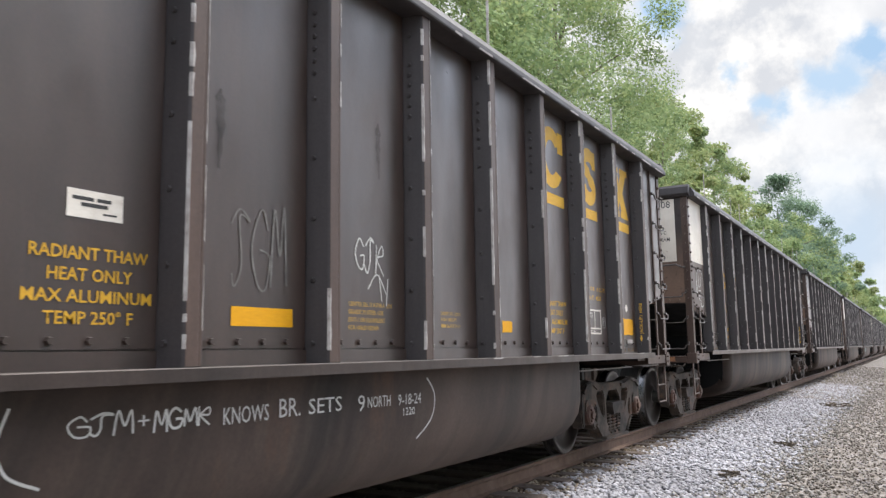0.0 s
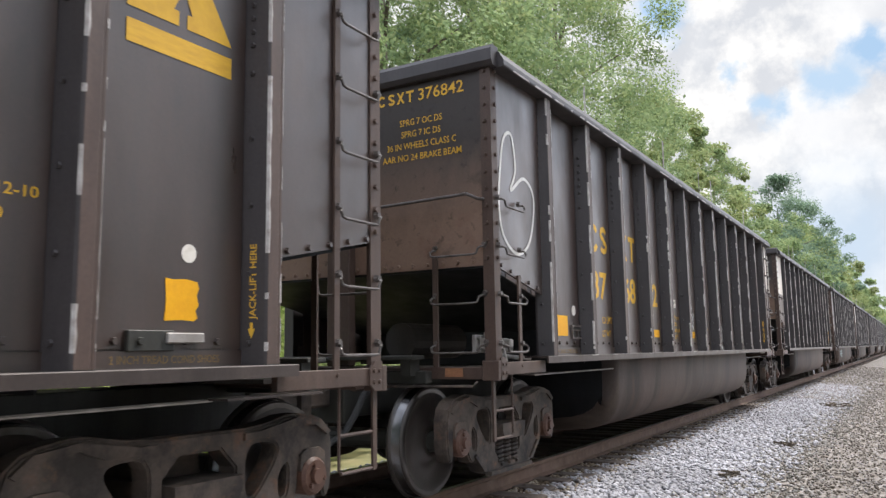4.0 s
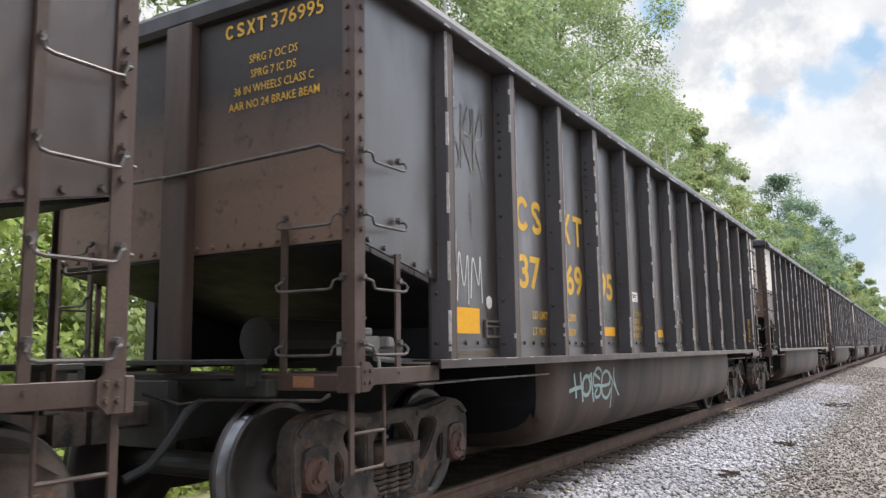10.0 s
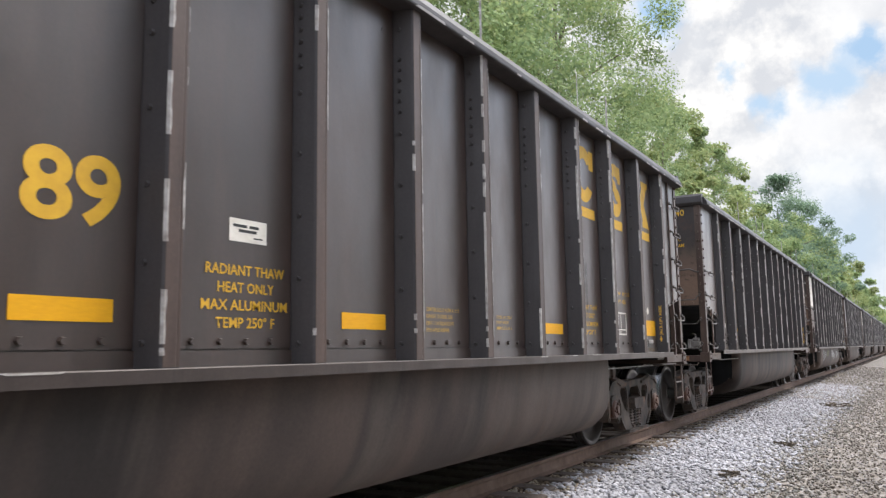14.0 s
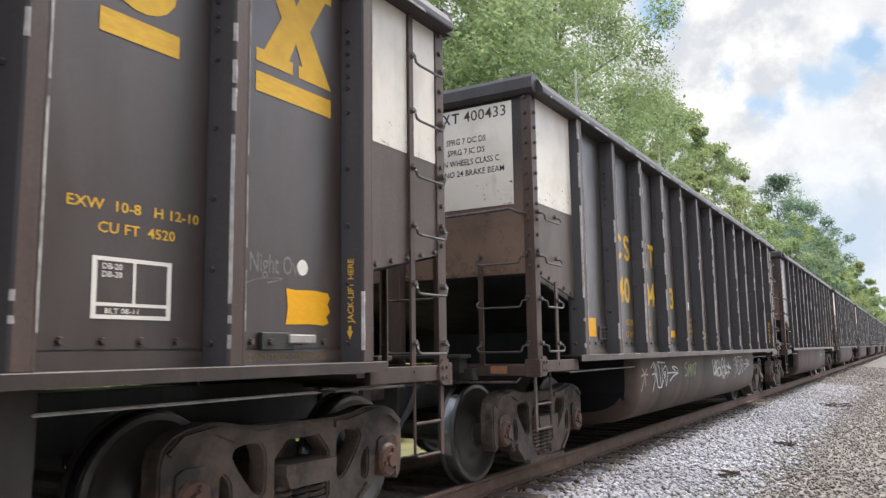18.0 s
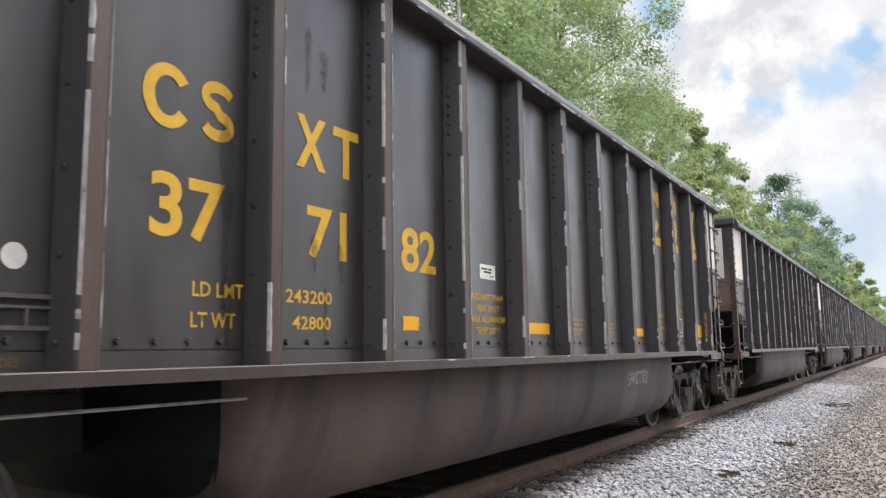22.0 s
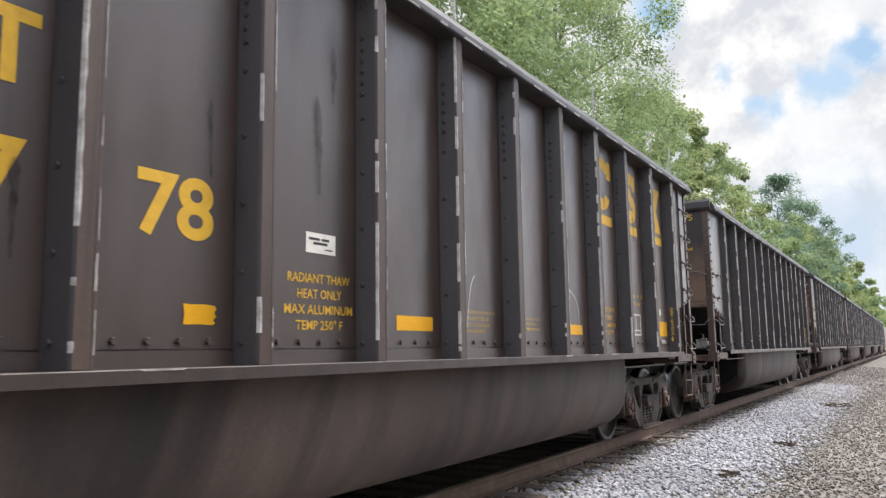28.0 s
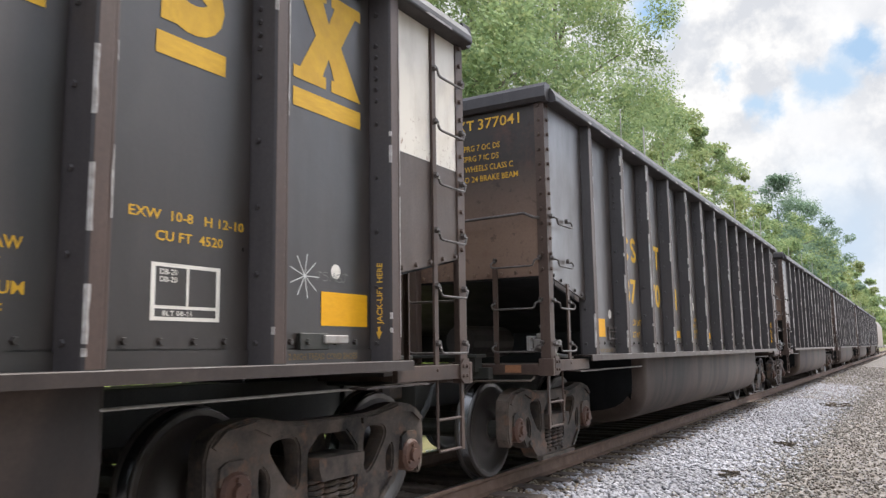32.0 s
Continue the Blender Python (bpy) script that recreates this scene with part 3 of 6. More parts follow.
def tub_end_mesh(bm):
    """Flat plate that closes an end of the tub."""
    half = TUB + [(-x, z) for x, z in reversed(TUB)]
    rings = [[bm.verts.new((x - math.copysign(0.15, x), 2.994 + d + 0.55 * max(0, 0.52 - z), z + 0.15 * (z < 0.5))) for x, z in half] for d in (0.0, 0.008)]
    bm.faces.new(rings[0])
    bm.faces.new(rings[1][::-1])
    for i in range(len(half)):
        j = (i + 1) % len(half)
        bm.faces.new((rings[0][i], rings[0][j], rings[1][j], rings[1][i]))


def bulkhead_mesh(bm):
    box(bm, -1.46, 1.46, 2.2, 2.215, 1.075, 1.44)


def centre_sill_mesh(bm):
    box(bm, -0.19, 0.19, -0.28, 3.4, 0.66, 1.02, 0.01)
    box(bm, -0.24, 0.24, -0.30, -0.2, 0.62, 1.06, 0.01)


def coupler_mesh(bm):
    box(bm, -0.08, 0.08, -0.62, -0.28, 0.76, 0.92, 0.02)
    prism(bm, [(-0.14, -0.60), (0.06, -0.60), (0.20, -0.68), (0.20, -0.80), (0.09, -0.80), (0.05, -0.70), (-0.08, -0.70), (-0.16, -0.80)], 0.70, 0.99, "z")


def wheel_mesh(bm):
    lathe(bm, [(-0.068, 0.425), (-0.068, 0.478), (-0.055, 0.488), (-0.035, 0.482), (-0.028, 0.462), (0.05, 0.457), (0.068, 0.450), (0.070, 0.405), (0.045, 0.385), (0.02, 0.30), (0.03, 0.19), (0.075, 0.155), (0.075, 0.08), (-0.075, 0.08), (-0.075, 0.155), (-0.03, 0.20), (-0.035, 0.33), (-0.05, 0.39)], "x", 48)
    for f in bm.faces:
        f.smooth = True


def tread_mesh(bm):
    lathe(bm, [(-0.036, 0.4835), (-0.029, 0.4645), (0.048, 0.4590), (0.048, 0.4572), (-0.029, 0.4622), (-0.036, 0.4815)], "x", 48)
    for f in bm.faces:
        f.smooth = True


def rim_mesh(bm):
    lathe(bm, [(0.0702, 0.449), (0.0725, 0.445), (0.0725, 0.412), (0.0702, 0.408)], "x", 48)


def axle_mesh(bm):
    lathe(bm, [(-1.05, 0.07), (-0.85, 0.09), (0.85, 0.09), (1.05, 0.07)], "x", 16, False)


def cap_mesh(bm):
    lathe(bm, [(1.0, 0.118), (1.14, 0.118), (1.16, 0.10), (1.16, 0.05), (1.185, 0.045)], "x", 20, False)
    for k in range(3):
        w = 2.094 * k
        stud(bm, (1.16, 0.072 * math.cos(w), 0.072 * math.sin(w)), 0.018, 0.018)


def rounded(loop, n=2):
    """Cuts the corners of a closed outline."""
    for _ in range(n):
        out = []
        for i, p in enumerate(loop):
            q = loop[(i + 1) % len(loop)]
            out += [(0.78 * p[0] + 0.22 * q[0], 0.78 * p[1] + 0.22 * q[1]), (0.22 * p[0] + 0.78 * q[0], 0.22 * p[1] + 0.78 * q[1])]
        loop = out
    return loop


def frame_mesh(bm):
    """The cast side frame of a truck with its windows, centred on the truck at the rail's height."""
    half = [(0.0, 0.80), (0.42, 0.80), (0.72, 0.86), (0.98, 0.82), (1.10, 0.72), (1.10, 0.40), (1.05, 0.30), (1.00, 0.33), (1.00, 0.57), (0.90, 0.61), (0.78, 0.57), (0.77, 0.36), (0.70, 0.26), (0.60, 0.28), (0.46, 0.13), (0.0, 0.115)]
    outer = half + [(-u, v) for u, v in half[-2:0:-1]]
    hole = [(0.335, 0.71), (0.56, 0.705), (0.60, 0.64), (0.42, 0.42), (0.335, 0.40)]
    side = [(0.60, 0.50), (0.68, 0.58), (0.68, 0.38), (0.61, 0.36)]
    middle = [(-0.245, 0.70), (0.245, 0.70), (0.245, 0.21), (-0.245, 0.21)]
    loops = [rounded(outer, 1), rounded(hole), [(-u, v) for u, v in rounded(hole)], rounded(side), [(-u, v) for u, v in rounded(side)], rounded(middle, 1)]
    x0, x1 = 0.985, 1.115
    edges = []
    for loop in loops:
        vs = [bm.verts.new((x0, u, v)) for u, v in loop]
        edges += [bm.edges.new((vs[i], vs[(i + 1) % len(vs)])) for i in range(len(vs))]
    faces = [g for g in bmesh.ops.triangle_fill(bm, use_beauty=True, edges=edges)["geom"] if isinstance(g, bmesh.types.BMFace)]
    grown = bmesh.ops.extrude_face_region(bm, geom=faces)
    bmesh.ops.translate(bm, vec=(x1 - x0, 0, 0), verts=[g for g in grown["geom"] if isinstance(g, bmesh.types.BMVert)])
    bmesh.ops.recalc_face_normals(bm, faces=bm.faces)
    rims = [e for e in bm.edges if len(e.link_faces) == 2 and e.calc_face_angle() > 1.2 and abs(e.verts[0].co.x - x1) < 1e-4 and abs(e.verts[1].co.x - x1) < 1e-4]
    bmesh.ops.bevel(bm, geom=rims, offset=0.016, segments=2, affect="EDGES", clamp_overlap=True)
    for s in (1, -1):
        def q(pts):
            prism(bm, [(s * u, v) for u, v in (pts if s > 0 else pts[::-1])], x1 - 0.01, x1 + 0.022, "x")
        q([(0.30, 0.735), (0.60, 0.735), (0.74, 0.79), (0.92, 0.77), (1.03, 0.70), (1.06, 0.72), (0.96, 0.80), (0.74, 0.83), (0.42, 0.775), (0.30, 0.775)])
        q([(0.50, 0.17), (0.66, 0.31), (0.64, 0.335), (0.46, 0.18)])
    prism(bm, [(-0.44, 0.125), (0.44, 0.125), (0.42, 0.16), (-0.42, 0.16)], x1 - 0.01, x1 + 0.05, "x")


def bolster_mesh(bm):
    prism(bm, [(-0.20, 0.42), (0.20, 0.42), (0.235, 0.50), (0.235, 0.56), (-0.235, 0.56), (-0.235, 0.50)], -1.19, 1.19, "x")
    prism(bm, [(-0.18, 0.56), (0.18, 0.56), (0.16, 0.72), (-0.16, 0.72)], -0.9, 0.9, "x")


def spring_mesh(bm):
    pts = []
    for i in range(61):
        w = 2 * math.pi * i / 10
        pts.append((0.066 * math.cos(w), 0.066 * math.sin(w), 0.19 + 0.23 * i / 60))
    rod(bm, pts, 0.016, 6)


def adapter_mesh(bm):
    prism(bm, rounded([(-0.12, 0.50), (-0.10, 0.50), (-0.085, 0.56), (0.085, 0.56), (0.10, 0.50), (0.12, 0.50), (0.11, 0.63), (-0.11, 0.63)], 1), 1.0, 1.135, "x")


def floor_mesh(bm):
    box(bm, -1.46, 1.46, 3.0, LENGTH - 3.0, 1.10, 1.13)


AXLES = (0.15, 1.93, LENGTH - 1.93, LENGTH - 0.15)
TRUCKS = (1.04, LENGTH - 1.04)


def text_mesh(body, size, spacing=1.0, bold=0.012):
    key = ("text", body, size, spacing, bold)
    if key not in MESHES:
        cu = bpy.data.curves.new("stencil", "FONT")
        cu.body, cu.size, cu.align_x, cu.extrude, cu.space_character = body, size, "LEFT", 0.0, spacing
        cu.resolution_u, cu.offset = (6 if bold > 0.02 else 2), bold
        ob = bpy.data.objects.new("stencil", cu)
        scene.collection.objects.link(ob)
        me = bpy.data.meshes.new_from_object(ob.evaluated_get(bpy.context.evaluated_depsgraph_get()))
        bpy.data.objects.remove(ob)
        MESHES[key] = me
    return MESHES[key]


def letters(parent, body, y, z, height, material, width=None, x=PANEL_X + 0.002, name="lettering", end=False, label=""):
    """Stencilled writing with its lower left corner at (y, z), height of the capitals, squeezed to a width."""
    me = text_mesh(body, 1.0, 1.0, 0.004 if end else (0.024 if name == "car_number" else (0.0 if name == "chalk_writing" else 0.012)))
    w = max(v.co.x for v in me.vertices) - min(v.co.x for v in me.vertices)
    low = min(v.co.x for v in me.vertices)
    sy = height / 0.69
    sx = (width / w) if width else sy
    m = (Matrix.Translation((y, x, z)) @ TEXT_END if end else Matrix.Translation((x, y, z)) @ TEXT) @ Matrix.Diagonal((sx, sy, 1, 1)) @ Matrix.Translation((-low, 0, 0))
    return part(name, me, material, parent, m, label)


def ring_shape(bm):
    n = 28
    out = [(0.5 + 0.5 * math.cos(w), 0.5 + 0.5 * math.sin(w)) for w in [0.55 + (2 * math.pi - 1.1) * i / n for i in range(n + 1)]]
    inn = [(0.5 + 0.235 * math.cos(w), 0.5 + 0.285 * math.sin(w)) for w in [0.75 + (2 * math.pi - 1.5) * i / n for i in range(n + 1)]]
    a = [bm.verts.new((x, y, 0.001)) for x, y in out]
    b = [bm.verts.new((x, y, 0.001)) for x, y in inn]
    for i in range(n):
        bm.faces.new((a[i], a[i + 1], b[i + 1], b[i]))


def notched_shape(bm, half=0.125):
    def strip(pts, w):
        left, right = [], []
        for i, p in enumerate(pts):
            q0, q1 = pts[max(i - 1, 0)], pts[min(i + 1, len(pts) - 1)]
            d = Vector((q1[0] - q0[0], q1[1] - q0[1])).normalized()
            left.append(bm.verts.new((p[0] - d.y * w, p[1] + d.x * w, 0.001)))
            right.append(bm.verts.new((p[0] + d.y * w, p[1] - d.x * w, 0.001)))
        for i in range(len(pts) - 1):
            bm.faces.new((left[i], left[i + 1], right[i + 1], right[i]))
    top = [(0.5 + 0.34 * math.cos(w), 0.73 + 0.17 * math.sin(w)) for w in [0.3 + (1.35 * math.pi) * i / 12 for i in range(13)]]
    low = [(0.5 + 0.34 * math.cos(w), 0.27 + 0.17 * math.sin(w)) for w in [0.3 + math.pi + (1.35 * math.pi) * i / 12 for i in range(13)]]
    strip(top + low[::-1], half)


def hourglass_shape(bm):
    half = [(0.0, 1.0), (0.46, 1.0), (0.46, 0.88), (0.41, 0.88), (0.5, 0.68), (0.59, 0.88), (0.54, 0.88), (0.54, 1.0), (1.0, 1.0), (1.0, 0.88), (0.91, 0.88), (0.69, 0.5)]
    bm.faces.new([bm.verts.new((x, y, 0.001)) for x, y in half + [(1 - x, 1 - y) for x, y in half]])


def thin_ring_shape(bm):
    n = 28
    angles = [0.62 + (2 * math.pi - 1.24) * i / n for i in range(n + 1)]
    a = [bm.verts.new((0.5 + 0.5 * math.cos(w), 0.5 + 0.5 * math.sin(w), 0.001)) for w in angles]
    b = [bm.verts.new((0.5 + 0.27 * math.cos(w), 0.5 + 0.31 * math.sin(w), 0.001)) for w in angles]
    for i in range(n):
        bm.faces.new((a[i], a[i + 1], b[i + 1], b[i]))


def thin_cross_shape(bm):
    half = [(0.0, 1.0), (0.25, 1.0), (0.5, 0.665), (0.75, 1.0), (1.0, 1.0), (0.625, 0.5)]
    bm.faces.new([bm.verts.new((x, y, 0.001)) for x, y in half + [(1 - x, 1 - y) for x, y in half]])


def bar_t_shape(bm):
    bm.faces.new([bm.verts.new((x, y, 0.001)) for x, y in ((0.0, 1.0), (1.0, 1.0), (1.0, 0.81), (0.625, 0.81), (0.625, 0.0), (0.375, 0.0), (0.375, 0.81), (0.0, 0.81))])


def disc_shape(bm):
    bm.faces.new([bm.verts.new((0.5 + 0.5 * math.cos(w), 0.5 + 0.5 * math.sin(w), 0.001)) for w in [2 * math.pi * i / 24 for i in range(24)]])


def square_shape(bm):
    bm.faces.new([bm.verts.new((x, y, 0.001)) for x, y in ((0, 0), (1, 0), (1, 1), (0, 1))])


def worn_shape(bm):
    random.seed(5)
    pts = [(0, 0), (0.5, 0.03), (0.85, 0.0), (0.97, 0.08), (0.9, 0.25), (1.0, 0.4), (0.93, 0.62), (1.0, 0.8), (0.94, 0.95), (0.6, 1.0), (0.2, 0.97), (0.0, 1.0), (0.04, 0.5)]
    bm.faces.new([bm.verts.new((x, y, 0.001)) for x, y in pts])


SHAPES = {"thin_ring": thin_ring_shape, "thin_notched": lambda bm: notched_shape(bm, 0.098), "thin_cross": thin_cross_shape, "ring": ring_shape, "notched": notched_shape, "hourglass": hourglass_shape, "bar_t": bar_t_shape, "disc": disc_shape, "square": square_shape, "worn": worn_shape}


def decal(parent, shape, y0, y1, z0, z1, material, name, label="", x=PANEL_X + 0.002, end=False):
    me = mesh_of(("decal", shape), SHAPES[shape])
    base = Matrix.Translation((y0, x, z0)) @ TEXT_END if end else Matrix.Translation((x, y0, z0)) @ TEXT
    return part(name, me, material, parent, base @ Matrix.Diagonal((y1 - y0, z1 - z0, 1, 1)), label)


def wheelset(car, y):
    """One axle with its two wheels and bearing caps, as a turning part of the car."""
    axle = part("wheelset", mesh_of("axle", axle_mesh), DARK_STEEL, car, Matrix.Translation((0, y, 0.457)))
    for s in (1, -1):
        m = Matrix.Translation((s * 0.755, 0, 0)) @ (NEAR if s > 0 else Matrix.Rotation(math.pi, 4, "Z"))
        part("wheel", mesh_of("wheel", wheel_mesh), WHEEL_STEEL, axle, m)
        part("tread", mesh_of("tread", tread_mesh), TREAD, axle, m)
        part("rim", mesh_of("rim", rim_mesh), RIM_STEEL, axle, m)
        part("bearing_cap", mesh_of("cap", cap_mesh), CAP_RUST, axle, NEAR if s > 0 else Matrix.Rotation(math.pi, 4, "Z"))
    return axle


def coal_car(index, number, front_white, rear_white, tone):
    """One steel bathtub coal gondola, with its leading end at y = 0 of its own space."""
    body = (BODY_PAINT, BROWN_PAINT, RED_PAINT)[tone]
    label = "weathered black steel coal gondola with ribbed sides on the track"
    if front_white or rear_white:
        label = "weathered black steel coal gondola with white-painted end panels"
    car = thing("coal_car", label, "freight car", "cars of the coal train")
    wheels = []
    for side in (NEAR, TURN):
        for i, y in enumerate(POSTS):
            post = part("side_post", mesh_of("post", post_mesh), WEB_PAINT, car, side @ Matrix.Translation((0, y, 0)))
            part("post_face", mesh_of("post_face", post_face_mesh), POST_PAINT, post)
            if side is NEAR:
                k = (i * 5 + index * 7) % 9
                tagged(part("paint_wear", mesh_of(("chips", k), chips_mesh(k)), CHIP, post), kind="stuff")
        for i in range(12):
            w = round(POSTS[i + 1] - POSTS[i] - 0.165, 4)
            part("side_panel", mesh_of(("panel", w), panel_mesh(w)), body, car, side @ Matrix.Translation((0, BAY[i], 0)))
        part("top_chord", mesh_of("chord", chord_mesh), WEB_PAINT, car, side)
        part("side_sill", mesh_of("sill", sill_mesh), SILL_PAINT, car, side)
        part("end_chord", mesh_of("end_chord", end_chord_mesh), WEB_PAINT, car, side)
        part("end_wall", mesh_of("end_wall", end_wall_mesh), END_PAINT, car, side)
        part("slope_sheet", mesh_of("slope", slope_mesh), SHADE_BLACK, car, side)
        part("centre_post", mesh_of("centre_post", centre_post_mesh), FRAME_PAINT, car, side)
        part("end_sill", mesh_of("end_sill", end_sill_mesh), FRAME_PAINT, car, side)
        part("end_platform", mesh_of("platform", platform_mesh), UNDER_PAINT, car, side)
        part("bulkhead", mesh_of("bulkhead", bulkhead_mesh), SHADE_BLACK, car, side)
        part("centre_sill", mesh_of("centre_sill", centre_sill_mesh), DARK_STEEL, car, side)
        part("coupler", mesh_of("coupler", coupler_mesh), TRUCK_STEEL, car, side)
        part("crossover_step", mesh_of("crossover", crossover_mesh), DARK_STEEL, car, side)
        part("air_hose", mesh_of("hose", hose_mesh), RUBBER, car, side)
        part("uncoupling_lever", mesh_of("cut_lever", cut_lever_mesh), TRUCK_STEEL, car, side)
        part("handrail", mesh_of("end_rail", end_rail_mesh), GRAB, car, side)
    for corner, m in enumerate((NEAR, FLIP_Y, FLIP_X, TURN)):
        rear = corner in (1, 3)
        part("end_wing", mesh_of("wing", wing_mesh), DUST_PAINT if (rear_white if rear else front_white) else body, car, m)
        part("corner_post", mesh_of("corner", corner_post_mesh), FRAME_PAINT, car, m)
        part("corner_block", mesh_of("block", block_mesh), FRAME_PAINT, car, m)
        part("side_beam", mesh_of("side_beam", side_beam_mesh), FRAME_PAINT, car, m)
        part("step_iron", mesh_of("stirrup", stirrup_mesh), FRAME_PAINT, car, m)
        part("skid_plate", mesh_of("skid", skid_mesh), SILL_PAINT, car, m)
        part("drip_rod", mesh_of("drip_rod", drip_rod_mesh), PALE_GREY, car, m)
        part("ladder_stile", mesh_of("long_stile", long_stile_mesh) if rear else mesh_of("stile", stile_mesh), FRAME_PAINT, car, m)
        part("end_stile", mesh_of("end_stile", end_stile_mesh), FRAME_PAINT, car, m)
        for k in range(7 if rear else 4):
            part("grab_iron", mesh_of("grab", grab_mesh), GRAB, car, m @ Matrix.Translation((0, 0, 1.205 + 0.402 * k)))
        for k in range(3):
            part("grab_iron", mesh_of("end_grab", end_grab_mesh), GRAB, car, m @ Matrix.Translation((0, 0, 1.205 + 0.402 * k)))
    part("tub", mesh_of("tub", tub_mesh), TUB_PAINT, car)
    for side in (NEAR, TURN):
        part("tub_end", mesh_of("tub_end", tub_end_mesh), SHADE_BLACK, car, Matrix.Translation((0, 0.12 if side is NEAR else 0.05, 0)) @ side)
    tagged(part("paint_wear", mesh_of(("sill_chips", index % 5), sill_chips_mesh(index % 5)), CHIP, car), kind="stuff")
    tagged(part("paint_wear", mesh_of(("chord_chips", index % 4), chord_chips_mesh(index % 4)), CHIP, car), kind="stuff")
    part("door_frame", mesh_of("vent", vent_mesh), DOOR_STEEL, car)
    part("door_plate", mesh_of("back_plate", back_plate_mesh), DARK_STEEL, car)
    part("tag_bracket", mesh_of("tag_box", tag_box_mesh), DARK_STEEL, car)
    part("tag_plate", mesh_of("tag_plate", tag_plate_mesh), PALE_GREY, car)
    part("air_reservoir", mesh_of("reservoir", reservoir_mesh), UNDER_PAINT, car, TURN if front_white else NEAR)
    if not front_white:
        part("brake_valve", mesh_of("brake_valve", brake_valve_mesh), PALE_GREY, car)
    part("floor_plate", mesh_of("floor", floor_mesh), UNDER_PAINT, car)
    for ty in TRUCKS:
        at = Matrix.Translation((0, ty, 0))
        part("truck_bolster", mesh_of("bolster", bolster_mesh), TRUCK_STEEL, car, at)
        for m in (at, at @ Matrix.Rotation(math.pi, 4, "Z")):
            fr = part("truck_side_frame", mesh_of("truck_frame", frame_mesh), TRUCK_STEEL, car, m)
            for sx in (-0.155, 0.0, 0.155):
                part("spring", mesh_of("spring", spring_mesh), TRUCK_STEEL, fr, Matrix.Translation((1.06, sx, 0)))
            for sy in (-0.89, 0.89):
                part("bearing_adapter", mesh_of("adapter", adapter_mesh), TRUCK_STEEL, fr, Matrix.Translation((0, sy, 0)))
    for y in AXLES:
        wheels.append((wheelset(car, y), y))
    markings(car, index, number, front_white, rear_white)
    return car, wheels


def ribbon(bm, points, width, lift=0.0, plane=None):
    """A painted stroke on the car's side through points (y, z); on the tub it follows the curve."""
    left, right = [], []
    for i, p in enumerate(points):
        q0, q1 = points[max(i - 1, 0)], points[min(i + 1, len(points) - 1)]
        d = Vector((q1[0] - q0[0], q1[1] - q0[1]))
        d = d.normalized() if d.length else Vector((1, 0))
        for side, row in ((1, left), (-1, right)):
            y, z = p[0] - side * d.y * width / 2, p[1] + side * d.x * width / 2
            row.append(bm.verts.new(((plane or (tub_x(z) if z < 1.1 else PANEL_X + 0.012 * (z < 1.257))) + 0.004 + lift, y, z)))
    for i in range(len(points) - 1):
        bm.faces.new((left[i], left[i + 1], right[i + 1], right[i]))


def curve_points(ctrl, n=7):
    """A smooth line through control points."""
    out = []
    for i in range(len(ctrl) - 1):
        p0, p1, p2, p3 = (Vector(ctrl[max(0, min(len(ctrl) - 1, k))]) for k in (i - 1, i, i + 1, i + 2))
        for k in range(n):
            t = k / n
            out.append(tuple(0.5 * (2 * p1 + (p2 - p0) * t + (2 * p0 - 5 * p1 + 4 * p2 - p3) * t * t + (3 * p1 - p0 - 3 * p2 + p3) * t ** 3)))
    return out + [tuple(ctrl[-1])]


def scribble(parent, y0, y1, z0, z1, glyphs, seed, material, width, name="graffiti", label=""):
    """Hand-drawn strokes that cannot be read: loops, hooks and zigzags side by side."""
    r = random.Random(seed)
    w = (y1 - y0) / glyphs
    for g in range(glyphs):
        def fill(bm):
            a = y0 + g * w
            h0, h1 = z0 + r.uniform(0, 0.12) * (z1 - z0), z1 - r.uniform(0, 0.18) * (z1 - z0)
            h = h1 - h0
            kind = r.randrange(5)
            j = lambda f, e: (a + (f + r.uniform(-0.07, 0.07)) * w, h0 + (e + r.uniform(-0.06, 0.06)) * h)
            if kind == 0:
                c = [j(0.9, 0.75), j(0.5, 1.0), j(0.1, 0.6), j(0.3, 0.1), j(0.8, 0.05), j(0.95, 0.45), j(0.5, 0.5)]
            elif kind == 1:
                c = [j(0.1, 0.0), j(0.25, 0.95), j(0.55, 0.35), j(0.8, 1.0), j(0.95, 0.0)]
            elif kind == 2:
                c = [j(0.85, 0.95), j(0.3, 0.95), j(0.15, 0.7), j(0.7, 0.5), j(0.85, 0.2), j(0.4, 0.0), j(0.05, 0.1)]
            elif kind == 3:
                c = [j(0.15, 1.0), j(0.12, 0.0), j(0.2, 0.55), j(0.75, 1.0), j(0.9, 0.6), j(0.25, 0.5), j(0.95, 0.0)]
            else:
                c = [j(0.05, 0.8), j(0.5, 1.0), j(0.95, 0.85), j(0.5, 0.9), j(0.5, 0.3), j(0.2, 0.0), j(0.0, 0.2)]
            ribbon(bm, curve_points(c), width * r.uniform(0.8, 1.2), 0.0004 * g)
        part(name, mesh_of(("scribble", seed, y0, z0, g), fill), material, parent, None, label)


def arcs(parent, strokes, material, width, seed, name="chalk_mark", plane=None):
    for k, c in enumerate(strokes):
        part(name, mesh_of(("arcs", seed, k), lambda bm: ribbon(bm, curve_points(c), width, 0.0004 * k, plane)), material, parent)


